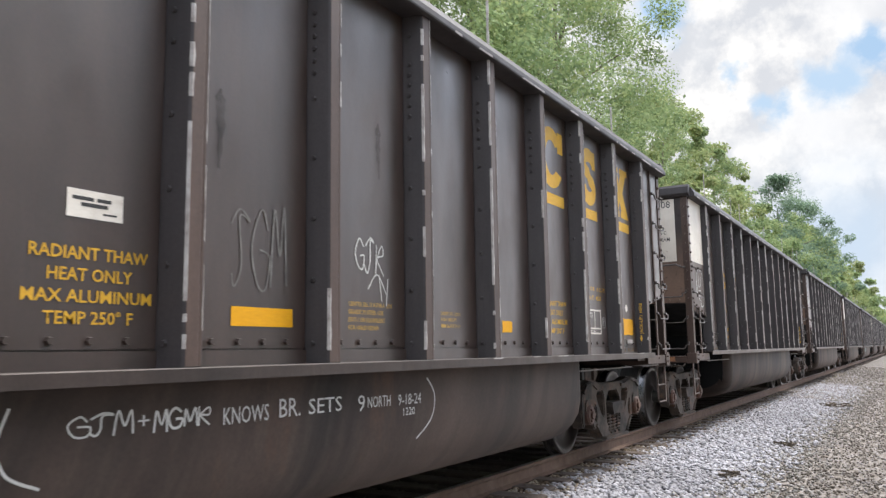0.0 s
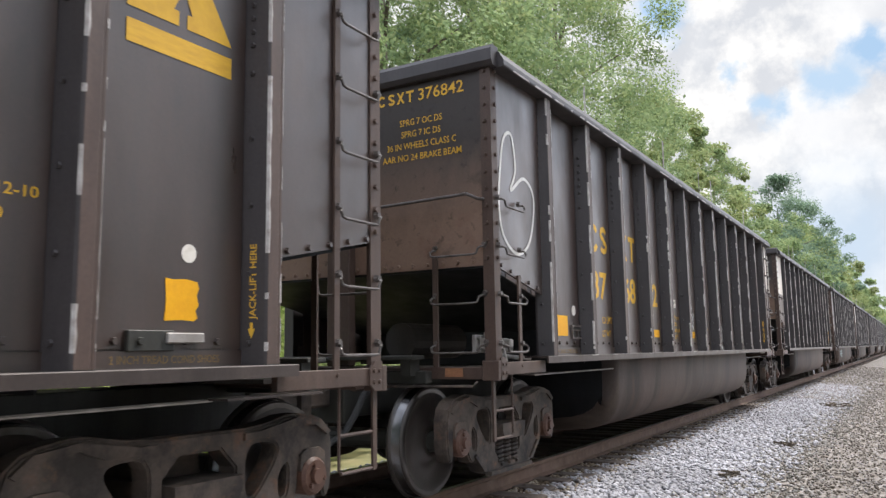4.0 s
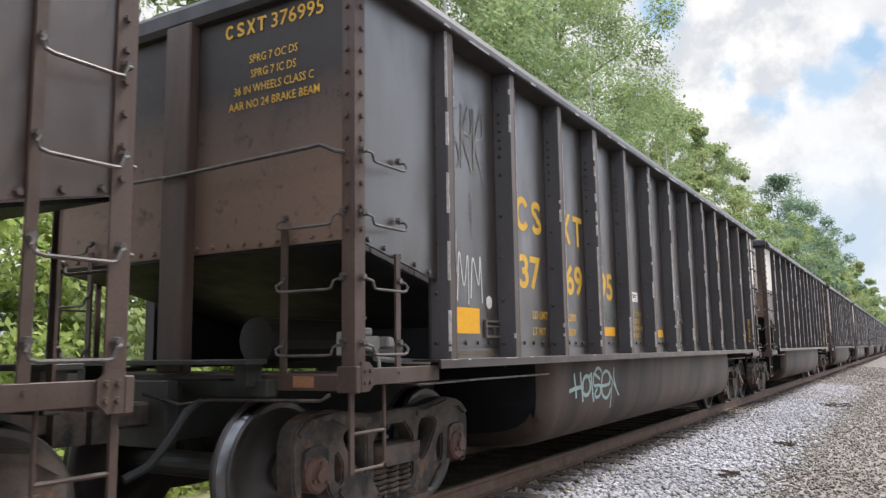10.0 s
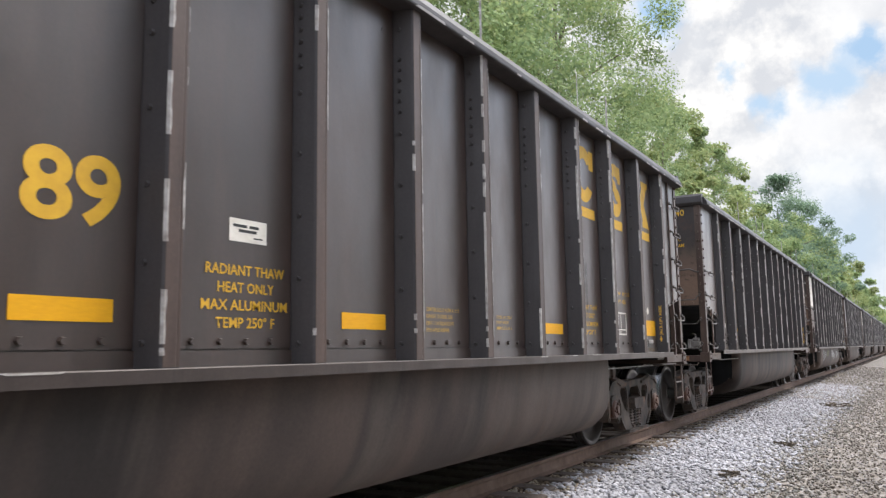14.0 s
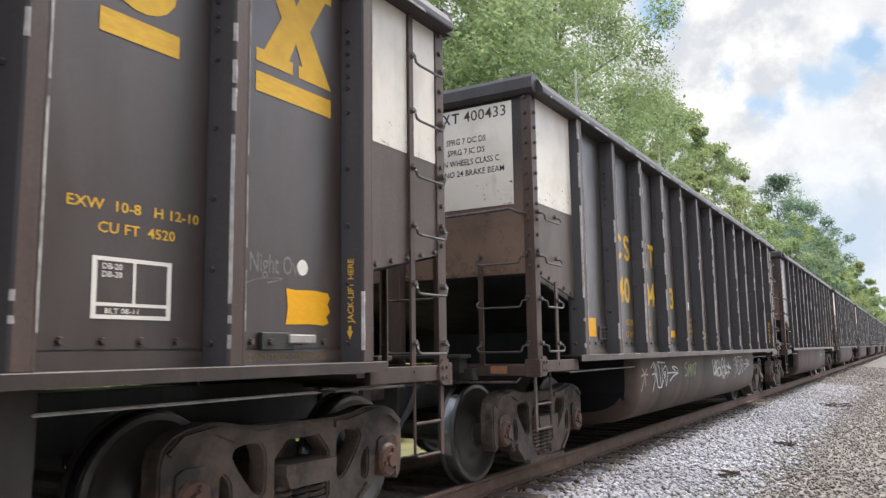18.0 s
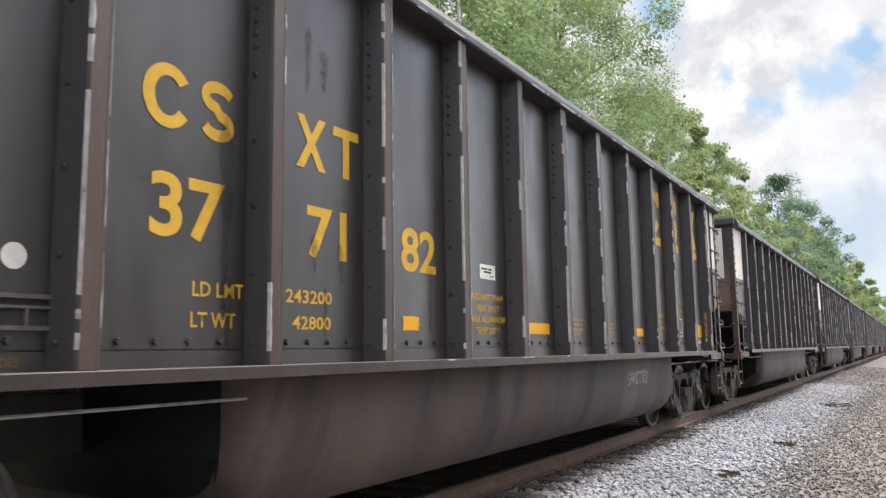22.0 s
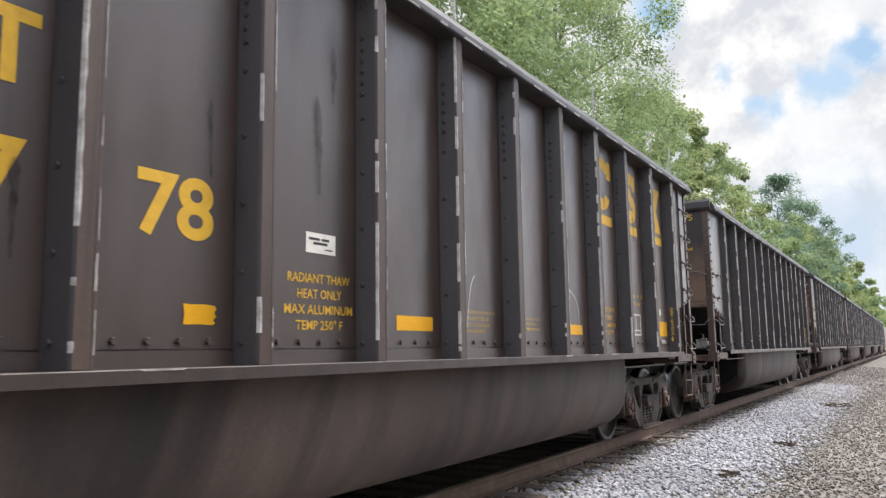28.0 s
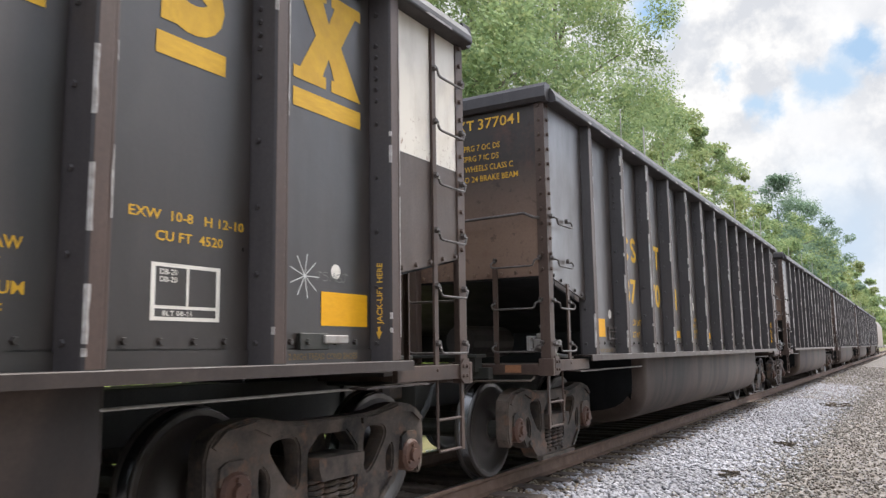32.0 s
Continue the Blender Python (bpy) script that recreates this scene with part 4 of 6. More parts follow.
def block(car, lines, y, z, height, step, widths, material, end=False, x=PANEL_X + 0.003):
    """Lines of stencilling, each centred on y."""
    for k, (body, w) in enumerate(zip(lines, widths)):
        letters(car, body, y - w / 2, z - k * step, height, material, w, x=x, name="stencil", end=end)


def bars(car, y, z, height, widths, gap, material, end=False, x=PANEL_X + 0.003):
    for w in widths:
        decal(car, "square", y, y + w, z, z + height, material, "stencil_bar", end=end, x=x)
        y += w + gap


RADIANT = ["RADIANT THAW", "HEAT ONLY", "MAX ALUMINUM", "TEMP 250\u00b0 F"]
SPRINGS = ["SPRG 7 OC DS", "SPRG 7 IC DS", "36 IN WHEELS CLASS C", "AAR NO 24 BRAKE BEAM"]
REFLECT = {0: "111wv", 1: "w0wvw", 2: "11111", 3: "11111", 4: "11111", 5: "11111", 6: "1111v", 7: "11111", 8: "1w111", 9: "1v111", 10: "1w111", 11: "11111", 12: "11111"}
WEIGHTS = {1: ("243300", "42700"), 3: ("243300", "42700"), 4: ("243200", "42800"), 5: ("243800", "42200"), 6: ("243300", "42700"), 7: ("243100", "42900"), 8: ("243200", "42800"), 9: ("243100", "42900"), 10: ("243300", "42700"), 11: ("243200", "42800")}


def arrow_mesh(bm):
    bm.faces.new([bm.verts.new((x, y, 0.001)) for x, y in ((-0.10, 0.022), (-0.05, 0.042), (-0.05, 0.030), (-0.02, 0.030), (-0.02, 0.014), (-0.05, 0.014), (-0.05, 0.002))])


def markings(car, index, number, front_white, rear_white):
    """Everything painted on the side that faces the road and on the leading end."""
    worn = FADED_YELLOW
    off, late = {5: 0.05, 7: 0.035, 8: 0.015}.get(index, 0.0), 0.035 * (index == 4)
    for shape, y, w in (("thin_ring", 2.435, 0.29), ("thin_notched", 2.765, 0.255), ("thin_cross", 3.485, 0.265), ("bar_t", 3.82, 0.255)):
        decal(car, shape, y + off, y + off + w, 2.292, 2.608, YELLOW_PAINT, "mark")
    for pair, y in zip((number[:2], number[2:4], number[4:]), (2.495, 3.585, 4.56)):
        letters(car, pair, y + off, 1.785, 0.285, YELLOW_PAINT, 0.455 if "1" not in pair else 0.37, name="car_number")
    letters(car, "LD LMT", 2.757 + off, 1.504, 0.072, YELLOW_PAINT, 0.335, name="stencil")
    letters(car, "LT WT", 2.750 + off, 1.354, 0.072, YELLOW_PAINT, 0.29, name="stencil")
    if index in WEIGHTS:
        letters(car, WEIGHTS[index][0], 3.415 + off, 1.505, 0.072, YELLOW_PAINT, 0.40, name="stencil")
        letters(car, WEIGHTS[index][1], 3.47 + off, 1.357, 0.072, YELLOW_PAINT, 0.335, name="stencil")
    state = REFLECT.get(index, "11111")
    spots = ((1.30, 0.42, 1.355, 0.20), (BAY[3] - 0.14, 0.46, 1.365, 0.10), (BAY[5] - 0.14, 0.46, 1.365, 0.10), (BAY[8] - 0.14, 0.44, 1.37, 0.10), (12.95, 0.45, 1.38, 0.20))
    for flag, (y, w, z, h) in zip(state, spots):
        y += {(4, 0.44): -0.09, (10, 0.44): -0.06, (7, 0.46): -0.07 * (y > 5), (10, 0.46): 0.25 * (y < 5)}.get((index, w), 0.0)
        if flag == "1":
            decal(car, "square", y, y + w, z, z + h, REFLECTOR, "reflector")
        elif flag in "wv":
            y += 0.20 if index == 1 and 6 < y < 8 else 0.0
            decal(car, "worn", y, y + w * (0.45 if flag == "w" else 0.85), z, z + h, REFLECTOR, "reflector", "torn yellow reflector")
    dy, dz = {1: (1.42, 1.66), 7: (1.35, 1.635), 10: (1.46, 1.645), 11: (1.62, 1.63)}.get(index, (1.84, 1.56))
    decal(car, "disc", dy, dy + 0.105, dz, dz + 0.105, WHITE_PAINT, "dot")
    if index != 7:
        decal(car, "disc", 13.04, 13.13, 1.66, 1.75, WHITE_PAINT, "dot")
    else:
        letters(car, "40% E/L", 13.638, 1.893, 0.045, YELLOW_PAINT, 0.20, x=END_X - 0.010, name="stencil")
    if index > 12:
        return
    letters(car, "2 INCH TREAD COND SHOES", 1.31, 1.185, 0.036, SHOE_TEXT, 0.62, x=PANEL_X + 0.015, name="stencil")
    letters(car, "2 INCH TREAD COND SHOES", 12.66, 1.185, 0.036, SHOE_TEXT, 0.62, x=PANEL_X + 0.015, name="stencil")
    # maker's label, whose name is left as bars
    decal(car, "square", 5.71, 5.98, 1.80, 1.92, WHITE_PAINT, "label")
    bars(car, 5.735, 1.875, 0.016, (0.10, 0.07), 0.015, BLACK_LETTER)
    bars(car, 5.775, 1.85, 0.016, (0.13,), 0.01, BLACK_LETTER)
    bars(car, 5.88, 1.822, 0.008, (0.07,), 0.01, BLACK_LETTER)
    block(car, RADIANT, 5.84, 1.625, 0.052, 0.090, (0.56, 0.40, 0.61, 0.42), YELLOW_PAINT)
    block(car, RADIANT, 10.87 + late, 1.64, 0.050, 0.088, (0.55, 0.38, 0.58, 0.41), YELLOW_PAINT)
    for k, (body, w) in enumerate((("CENTER SILL IS ASTM A 1018", 0.47), ("GRADE 70 STEEL USE", 0.37), ("E9XT-1 OR EQUIVALENT", 0.39), ("FOR WELD REPAIR", 0.32))):
        letters(car, body, 7.60, 1.508 - 0.049 * k, 0.027, worn, w, name="stencil")
    letters(car, "ORDER NO 120013", 8.70, 1.485, 0.026, worn, 0.29, name="stencil")
    letters(car, "PAINT MFG PS", 8.70, 1.44, 0.026, worn, 0.23, name="stencil")
    bars(car, 8.70, 1.394, 0.024, (0.07,), 0.01, worn)
    letters(car, "BLACK 24-11", 8.79, 1.394, 0.026, worn, 0.19, name="stencil")
    letters(car, "EXW  10-8   H 12-10", 11.62 + late, 1.850, 0.046, YELLOW_PAINT, 0.70, name="stencil")
    letters(car, "CU FT  4520", 11.77 + late, 1.752, 0.046, YELLOW_PAINT, 0.41, name="stencil")
    for y0, y1, z0, z1 in ((11.75, 11.775, 1.38, 1.648), (12.14, 12.165, 1.38, 1.648), (11.775, 12.14, 1.38, 1.398), (11.775, 12.14, 1.63, 1.648), (11.775, 12.14, 1.435, 1.45), (11.955, 11.97, 1.45, 1.63)):
        decal(car, "square", y0, y1, z0, z1, WHITE_PAINT, "chart_line")
    letters(car, "DB-20", 11.80, 1.595, 0.025, WHITE_PAINT, 0.10, name="stencil")
    letters(car, "DB-20", 11.80, 1.56, 0.025, WHITE_PAINT, 0.10, name="stencil")
    letters(car, "BLT 08-11", 11.82, 1.404, 0.022, WHITE_PAINT, 0.17, name="stencil")
    me = text_mesh("JACK-LIFT HERE", 1.0)
    wide = max(v.co.x for v in me.vertices)
    up = Matrix.Translation((1.565, 13.452, 1.40)) @ Matrix.Rotation(radians(17.5), 4, "Z") @ TEXT_END @ Matrix.Rotation(radians(90), 4, "Z") @ Matrix.Diagonal((0.385 / wide, 0.052, 1, 1))
    part("stencil", me, YELLOW_PAINT, car, up)
    part("arrow", mesh_of("arrow", arrow_mesh), YELLOW_PAINT, car, up @ Matrix.Diagonal((wide / 0.385, 1 / 0.052, 1, 1)))
    for shape, y, w in (("ring", 10.585, 0.60), ("notched", 11.735, 0.437), ("hourglass", 12.69, 0.64)):
        decal(car, shape, y, y + w, 2.815, 3.438, YELLOW_PAINT, "emblem")
        decal(car, "square", y, y + w, 2.645, 2.757, YELLOW_PAINT, "emblem_bar")
        for x0, x1, z0, z1 in {"ring": ((0.78, 1.0, 0.62, 0.97),), "notched": ((0.72, 0.95, 0.66, 0.99), (0.05, 0.28, 0.01, 0.34))}.get(shape, ()):
            decal(car, "square", y + w * x0, y + w * x1, 2.815 + 0.623 * z0, 2.815 + 0.623 * z1, YELLOW_PAINT, "emblem_serif", x=PANEL_X + 0.0026)
    ink = BLACK_LETTER if front_white else YELLOW_PAINT
    if front_white:
        decal(car, "square", 0.355, 1.35, 2.575, 3.575, WHITE_PANEL, "white_panel", x=0.006, end=True)
        decal(car, "square", -1.35, -0.22, 2.575, 3.575, WHITE_PANEL, "white_panel", x=0.006, end=True)
        decal(car, "square", 0.105, 0.96, 2.58, 3.59, WHITE_PANEL, "white_panel", x=END_X - 0.010)
    if rear_white:
        for y0, y1 in ((LENGTH - 0.96, LENGTH - 0.48), (LENGTH - 0.42, LENGTH - 0.105)):
            decal(car, "square", y0, y1, 2.58, 3.59, WHITE_PANEL, "white_panel", x=END_X - 0.010)
    for shape, x in (("thin_ring", 0.395), ("thin_notched", 0.50), ("thin_cross", 0.60), ("bar_t", 0.70)):
        decal(car, shape, x, x + 0.082, 3.44, 3.545, ink, "mark", x=0.002, end=True)
    letters(car, number, 0.83, 3.44, 0.105, ink, 0.46, x=0.002, name="car_number", end=True)
    block(car, SPRINGS, 0.85, 3.225, 0.058, 0.107, (0.44, 0.41, 0.72, 0.82), ink, True, 0.002)
    decal(car, "square", 1.08, 1.25, 1.01, 1.08, RUST_PLATE, "reflector_plate", "rusty orange reflector plate", x=-0.024, end=True)
    graffiti(car, index)


def thin_grime(name):
    """A thin, broken film of grime that lets the paint below show through."""
    k = Nodes(name, 0.55, specular=0.3)
    k.color((0.009, 0.0082, 0.008))
    k.l.new(k.noise(7, 5, 0.65, (1, 0.6, 1), 0.30, 1.05), k.bsdf.inputs["Alpha"])
    return k.mat


GRIME = thin_grime("thin_black_grime")
RUST_PLATE = plain("rusty_orange_plate", (0.32, 0.15, 0.07), (0.18, 0.08, 0.04), 9, 0.6)


def run_mesh(seed):
    """A ragged run of grime, a metre long and as wide as a hand, thinning downwards."""
    def fill(bm):
        r = random.Random(seed)
        n = 16
        left, right, mid = [], [], 0.0
        for i in range(n + 1):
            f = i / n
            mid += r.uniform(-0.006, 0.006)
            w = 0.05 * (1 - 0.75 * f) * r.uniform(0.55, 1.15) * min(1, 6 * f + 0.15)
            left.append(bm.verts.new((mid - w, -f, 0.0)))
            right.append(bm.verts.new((mid + w, -f, 0.0)))
        for i in range(n):
            bm.faces.new((left[i], left[i + 1], right[i + 1], right[i]))
    return fill


def grime_run(car, y, top, length, wide, seed, x=PANEL_X + 0.006):
    m = Matrix.Translation((x, y, top)) @ TEXT @ Matrix.Diagonal((wide, length, 1, 1))
    part("grime_run", mesh_of(("run", seed % 6), run_mesh(seed % 6)), GRIME, car, m)


def grime(car, index):
    """Dark runs on the side panels; on two cars they have eaten into the lettering."""
    r = random.Random(900 + index)
    for _ in range(4):
        y = BAY[r.randrange(12)] + r.uniform(-0.28, 0.28)
        grime_run(car, y, r.uniform(2.0, 3.3), r.uniform(0.2, 0.6), r.uniform(0.5, 1.3), r.randrange(60))
    if index == 8:
        for y, top, n, w in ((2.96, 2.44, 1.0, 1.3), (2.99, 1.62, 0.36, 1.0), (3.66, 1.90, 0.22, 0.9), (3.90, 1.88, 0.25, 0.7), (3.76, 1.60, 0.30, 0.6), (4.93, 1.86, 0.5, 1.0), (3.60, 3.15, 0.4, 0.8)):
            grime_run(car, y, top, n, w, r.randrange(60))
    if index == 10:
        for y, top, n, w in ((2.86, 2.60, 0.45, 0.9), (2.90, 1.95, 0.50, 1.2), (3.99, 2.0, 0.40, 0.6), (3.46, 1.60, 0.25, 0.5), (5.80, 2.75, 0.60, 1.0), (4.98, 2.5, 0.40, 0.5)):
            grime_run(car, y, top, n, w, r.randrange(60))


def graffiti(car, index):
    grime(car, index)
    if index == 0:
        scribble(car, 5.76, 6.08, 0.885, 0.99, 3, 71, CHALK, 0.011)
        scribble(car, 6.18, 6.52, 0.875, 0.985, 4, 72, CHALK, 0.011)
        for body, y, z, h, w in (("+", 6.10, 0.90, 0.07, 0.06), ("KNOWS", 6.60, 0.875, 0.085, 0.32), ("BR.", 7.00, 0.88, 0.10, 0.17), ("SETS", 7.24, 0.88, 0.085, 0.30), ("9", 7.70, 0.86, 0.10, 0.07), ("NORTH", 7.80, 0.875, 0.07, 0.25), ("9-18-24", 8.14, 0.87, 0.07, 0.28), ("1220", 8.20, 0.80, 0.05, 0.14)):
            letters(car, body, y, z, h, CHALK, w, x=1.480, name="chalk_writing")
        arcs(car, [[(5.52, 1.03), (5.48, 0.90), (5.52, 0.78), (5.66, 0.71)], [(8.50, 1.04), (8.60, 0.92), (8.56, 0.76), (8.38, 0.63)]], CHALK, 0.012, 1)
        scribble(car, 6.62, 7.05, 1.55, 2.02, 3, 73, FAINT_CHALK, 0.012)
        scribble(car, 7.66, 7.98, 1.72, 1.95, 3, 74, CHALK, 0.009)
        arcs(car, [[(7.80, 1.62), (7.90, 1.72), (8.0, 1.60)], [(7.92, 1.72), (7.95, 1.55)], [(8.02, 1.70), (8.0, 1.52)]], CHALK, 0.009, 2)
        arcs(car, [[(12.25 + 0.055 * math.cos(w), 1.51 + 0.06 * math.sin(w)) for w in [0.5 * k for k in range(14)]], [(12.235, 1.475), (12.235, 1.545), (12.265, 1.53), (12.24, 1.51), (12.27, 1.475)]], CHALK, 0.008, 11)
    if index == 1:
        arcs(car, [[(0.37, 2.093), (0.49, 2.42), (0.69, 2.478), (0.85, 2.362), (0.87, 2.074), (0.81, 1.901), (0.67, 1.882), (0.65, 1.958), (0.41, 2.074), (0.47, 2.112), (0.39, 2.266)], [(0.59, 2.382), (0.53, 2.189), (0.61, 2.208)], [(0.73, 2.362), (0.67, 2.208)], [(0.53, 2.132), (0.69, 2.132)], [(0.51, 2.074), (0.67, 2.016)]], CHALK, 0.014, 20, plane=END_X - 0.012)
        decal(car, "disc", 4.62, 4.78, 1.38, 1.42, WHITE_PAINT, "paint_spot")
        decal(car, "square", 1.395, 1.735, 1.375, 1.555, PATCH, "repaint_patch", "patch of darker touch-up paint")
    if index == 2:
        arcs(car, [[(0.12, 2.5), (0.223, 3.0), (0.394, 3.1), (0.463, 2.8), (0.36, 2.6), (0.634, 2.75), (0.84, 2.6), (0.737, 2.2), (0.463, 2.05), (0.189, 2.2), (0.12, 2.5)]], CHALK, 0.030, 21, plane=END_X - 0.012)
        scribble(car, 6.58, 7.10, 1.50, 1.75, 4, 75, CHALK, 0.020)
        arcs(car, [[(6.72, 1.86), (6.80, 1.90), (6.92, 1.88), (6.95, 1.83), (6.80, 1.80), (6.72, 1.84)]], CHALK, 0.022, 3)
        arcs(car, [[(8.725, 1.642), (8.761, 1.663), (8.846, 1.673), (8.89, 1.661), (8.847, 1.636), (8.762, 1.627), (8.725, 1.639)], [(8.522, 1.567), (8.535, 1.496), (8.573, 1.384), (8.62, 1.357), (8.53, 1.411), (8.505, 1.368)], [(8.661, 1.581), (8.591, 1.542), (8.547, 1.483), (8.571, 1.447), (8.703, 1.499), (8.736, 1.491)], [(8.74, 1.492), (8.705, 1.417), (8.667, 1.334), (8.626, 1.414)]], CHALK, 0.03, 75, "graffiti")
        arcs(car, [[(8.755, 1.597), (8.77, 1.478), (8.755, 1.389), (8.811, 1.33), (8.876, 1.277), (8.987, 1.246)], [(8.768, 1.389), (8.873, 1.413), (9.1, 1.416)], [(8.848, 1.579), (8.893, 1.499), (8.948, 1.424)], [(8.959, 1.585), (8.96, 1.486), (8.94, 1.378)]], CHALK, 0.03, 76, "graffiti")
        arcs(car, [[(9.286, 1.507), (9.171, 1.56), (9.051, 1.579), (9.042, 1.553), (9.123, 1.509), (9.172, 1.431), (9.159, 1.334)], [(9.161, 1.553), (9.148, 1.43)], [(9.222, 1.335), (9.232, 1.319)], [(8.65, 1.237), (8.709, 1.277), (8.867, 1.283)]], CHALK, 0.032, 77, "graffiti")
        arcs(car, [[(8.814, 1.182), (8.877, 1.217), (9.01, 1.234), (9.103, 1.192), (9.127, 1.17)], [(8.877, 1.205), (9.033, 1.209)]], CHALK, 0.034, 78, "graffiti")
        arcs(car, [[(9.73, 1.619), (9.753, 1.563), (9.815, 1.595)], [(9.853, 1.642), (9.877, 1.599), (9.833, 1.578)], [(9.917, 1.731), (9.941, 1.573)], [(9.802, 1.529), (9.852, 1.561), (9.896, 1.545), (9.851, 1.495)], [(10.027, 1.637), (10.059, 1.579), (10.114, 1.612)], [(10.093, 1.554), (10.162, 1.576), (10.14, 1.518)]], FAINT_CHALK, 0.008, 79, "graffiti")
    if index == 3:
        arcs(car, [[(8.45, 2.211), (8.518, 2.193), (8.666, 2.256), (8.774, 2.259), (8.804, 2.216), (8.779, 2.159), (8.725, 2.14), (8.698, 2.153)], [(8.53, 2.196), (8.557, 2.144), (8.608, 2.12), (8.637, 2.066), (8.627, 2.016), (8.567, 1.968), (8.505, 1.991), (8.506, 2.057), (8.547, 2.106), (8.477, 2.078), (8.463, 1.994)], [(8.471, 2.17), (8.535, 2.103)]], CHALK, 0.034, 30, "graffiti")
        arcs(car, [[(8.609, 2.217), (8.633, 2.138), (8.647, 2.008), (8.744, 2.034), (8.725, 2.135)], [(8.661, 2.243), (8.687, 2.089), (8.72, 2.121), (8.808, 2.128), (8.854, 2.049)]], CHALK, 0.034, 31, "graffiti")
        arcs(car, [[(8.818, 2.207), (8.874, 2.241), (8.944, 2.211), (8.946, 2.146), (8.836, 2.129), (8.853, 2.074), (8.904, 2.026), (8.986, 2.062), (9.007, 2.146), (8.98, 2.219), (8.948, 2.251)], [(8.851, 2.117), (8.938, 2.131), (8.961, 2.078)], [(8.854, 2.049), (8.943, 2.028), (9.01, 2.08)]], CHALK, 0.034, 32, "graffiti")
        arcs(car, [[(8.997, 2.17), (9.074, 2.209), (9.225, 2.165)], [(9.068, 2.199), (9.062, 2.104), (9.081, 2.027), (8.959, 1.999)], [(9.132, 2.058), (9.142, 1.97), (9.068, 1.966)], [(8.461, 1.932), (8.567, 1.961)], [(8.489, 1.931), (8.518, 1.832), (8.565, 1.863), (8.583, 1.807), (8.543, 1.732), (8.49, 1.748), (8.47, 1.779), (8.513, 1.843)]], CHALK, 0.026, 33, "graffiti")
        arcs(car, [[(8.572, 1.958), (8.586, 1.843), (8.602, 1.763), (8.742, 1.794), (8.705, 1.886)], [(8.654, 1.973), (8.67, 1.868)], [(8.693, 1.98), (8.787, 1.986), (8.806, 1.939), (8.75, 1.905), (8.706, 1.874)], [(8.68, 1.983), (8.704, 1.91), (8.741, 1.818)], [(8.742, 1.892), (8.804, 1.914), (8.804, 1.803)]], CHALK, 0.026, 34, "graffiti")
        arcs(car, [[(8.825, 1.88), (8.978, 1.899), (8.966, 1.967), (8.914, 2.002), (8.857, 1.973), (8.819, 1.879), (8.851, 1.809), (8.923, 1.789), (8.997, 1.816), (9.03, 1.886), (9.016, 1.931)], [(8.953, 1.998), (9.066, 2.003), (9.148, 1.971)], [(8.956, 1.934), (9.068, 1.958), (9.182, 1.942)], [(9.059, 1.949), (9.103, 1.884), (9.058, 1.817), (8.968, 1.774), (9.196, 1.762), (9.138, 1.808), (9.158, 1.884)], [(9.031, 1.873), (9.044, 1.857)]], CHALK, 0.024, 35, "graffiti")
        arcs(car, [[(8.469, 1.712), (8.591, 1.738)], [(8.502, 1.711), (8.538, 1.606), (8.587, 1.588), (8.59, 1.531), (8.545, 1.483), (8.489, 1.513), (8.465, 1.551), (8.538, 1.602)], [(8.597, 1.728), (8.619, 1.591), (8.627, 1.522), (8.76, 1.536), (8.723, 1.647)], [(8.671, 1.749), (8.684, 1.632)]], CHALK, 0.026, 36, "graffiti")
        arcs(car, [[(8.712, 1.747), (8.797, 1.765), (8.821, 1.719), (8.761, 1.675), (8.723, 1.636), (8.693, 1.728)], [(8.728, 1.648), (8.801, 1.692), (8.84, 1.671), (8.835, 1.541)], [(8.858, 1.648), (9.004, 1.637), (8.994, 1.726), (8.954, 1.767), (8.882, 1.738), (8.853, 1.648), (8.876, 1.564), (8.949, 1.544), (9.037, 1.576), (9.065, 1.655), (9.047, 1.706)]], CHALK, 0.024, 37, "graffiti")
        arcs(car, [[(8.986, 1.712), (9.217, 1.718)], [(9.078, 1.704), (9.146, 1.61), (9.116, 1.555), (9.003, 1.522), (9.132, 1.543), (9.212, 1.482), (9.19, 1.56), (9.201, 1.609)], [(9.073, 1.599), (9.086, 1.59)], [(8.939, 1.77), (8.984, 1.763)]], CHALK, 0.022, 38, "graffiti")
        arcs(car, [[(12.792, 1.962), (12.847, 1.759), (12.928, 1.964), (12.839, 2.006)], [(12.815, 1.781), (12.959, 1.716), (13.057, 1.95), (13.178, 1.96), (13.203, 1.781), (13.041, 1.71), (12.965, 1.816), (13.055, 1.924)], [(13.201, 1.755), (13.302, 1.944), (13.382, 1.818), (13.437, 2.035)], [(12.785, 1.667), (13.035, 1.619), (13.218, 1.653), (13.033, 1.594), (12.951, 1.586)], [(13.162, 1.727), (13.423, 1.847)]], CHALK, 0.026, 40, "graffiti")
        arcs(car, [[(9.956, 1.843), (10.103, 1.876)], [(10.045, 1.859), (10.037, 1.72)], [(10.017, 1.84), (10.014, 1.744)], [(10.074, 1.846), (10.103, 1.817), (10.055, 1.796)], [(9.94, 1.737), (9.973, 1.683), (10.057, 1.69)], [(10.114, 1.737), (10.143, 1.795)], [(9.906, 1.572), (10.24, 1.582)], [(9.92, 1.548), (10.069, 1.53), (10.216, 1.525)], [(10.021, 1.537), (10.216, 1.472)]], FAINT_CHALK, 0.008, 42, "graffiti")
        scribble(car, 7.60, 8.10, 1.55, 1.90, 3, 84, CHALK, 0.022)
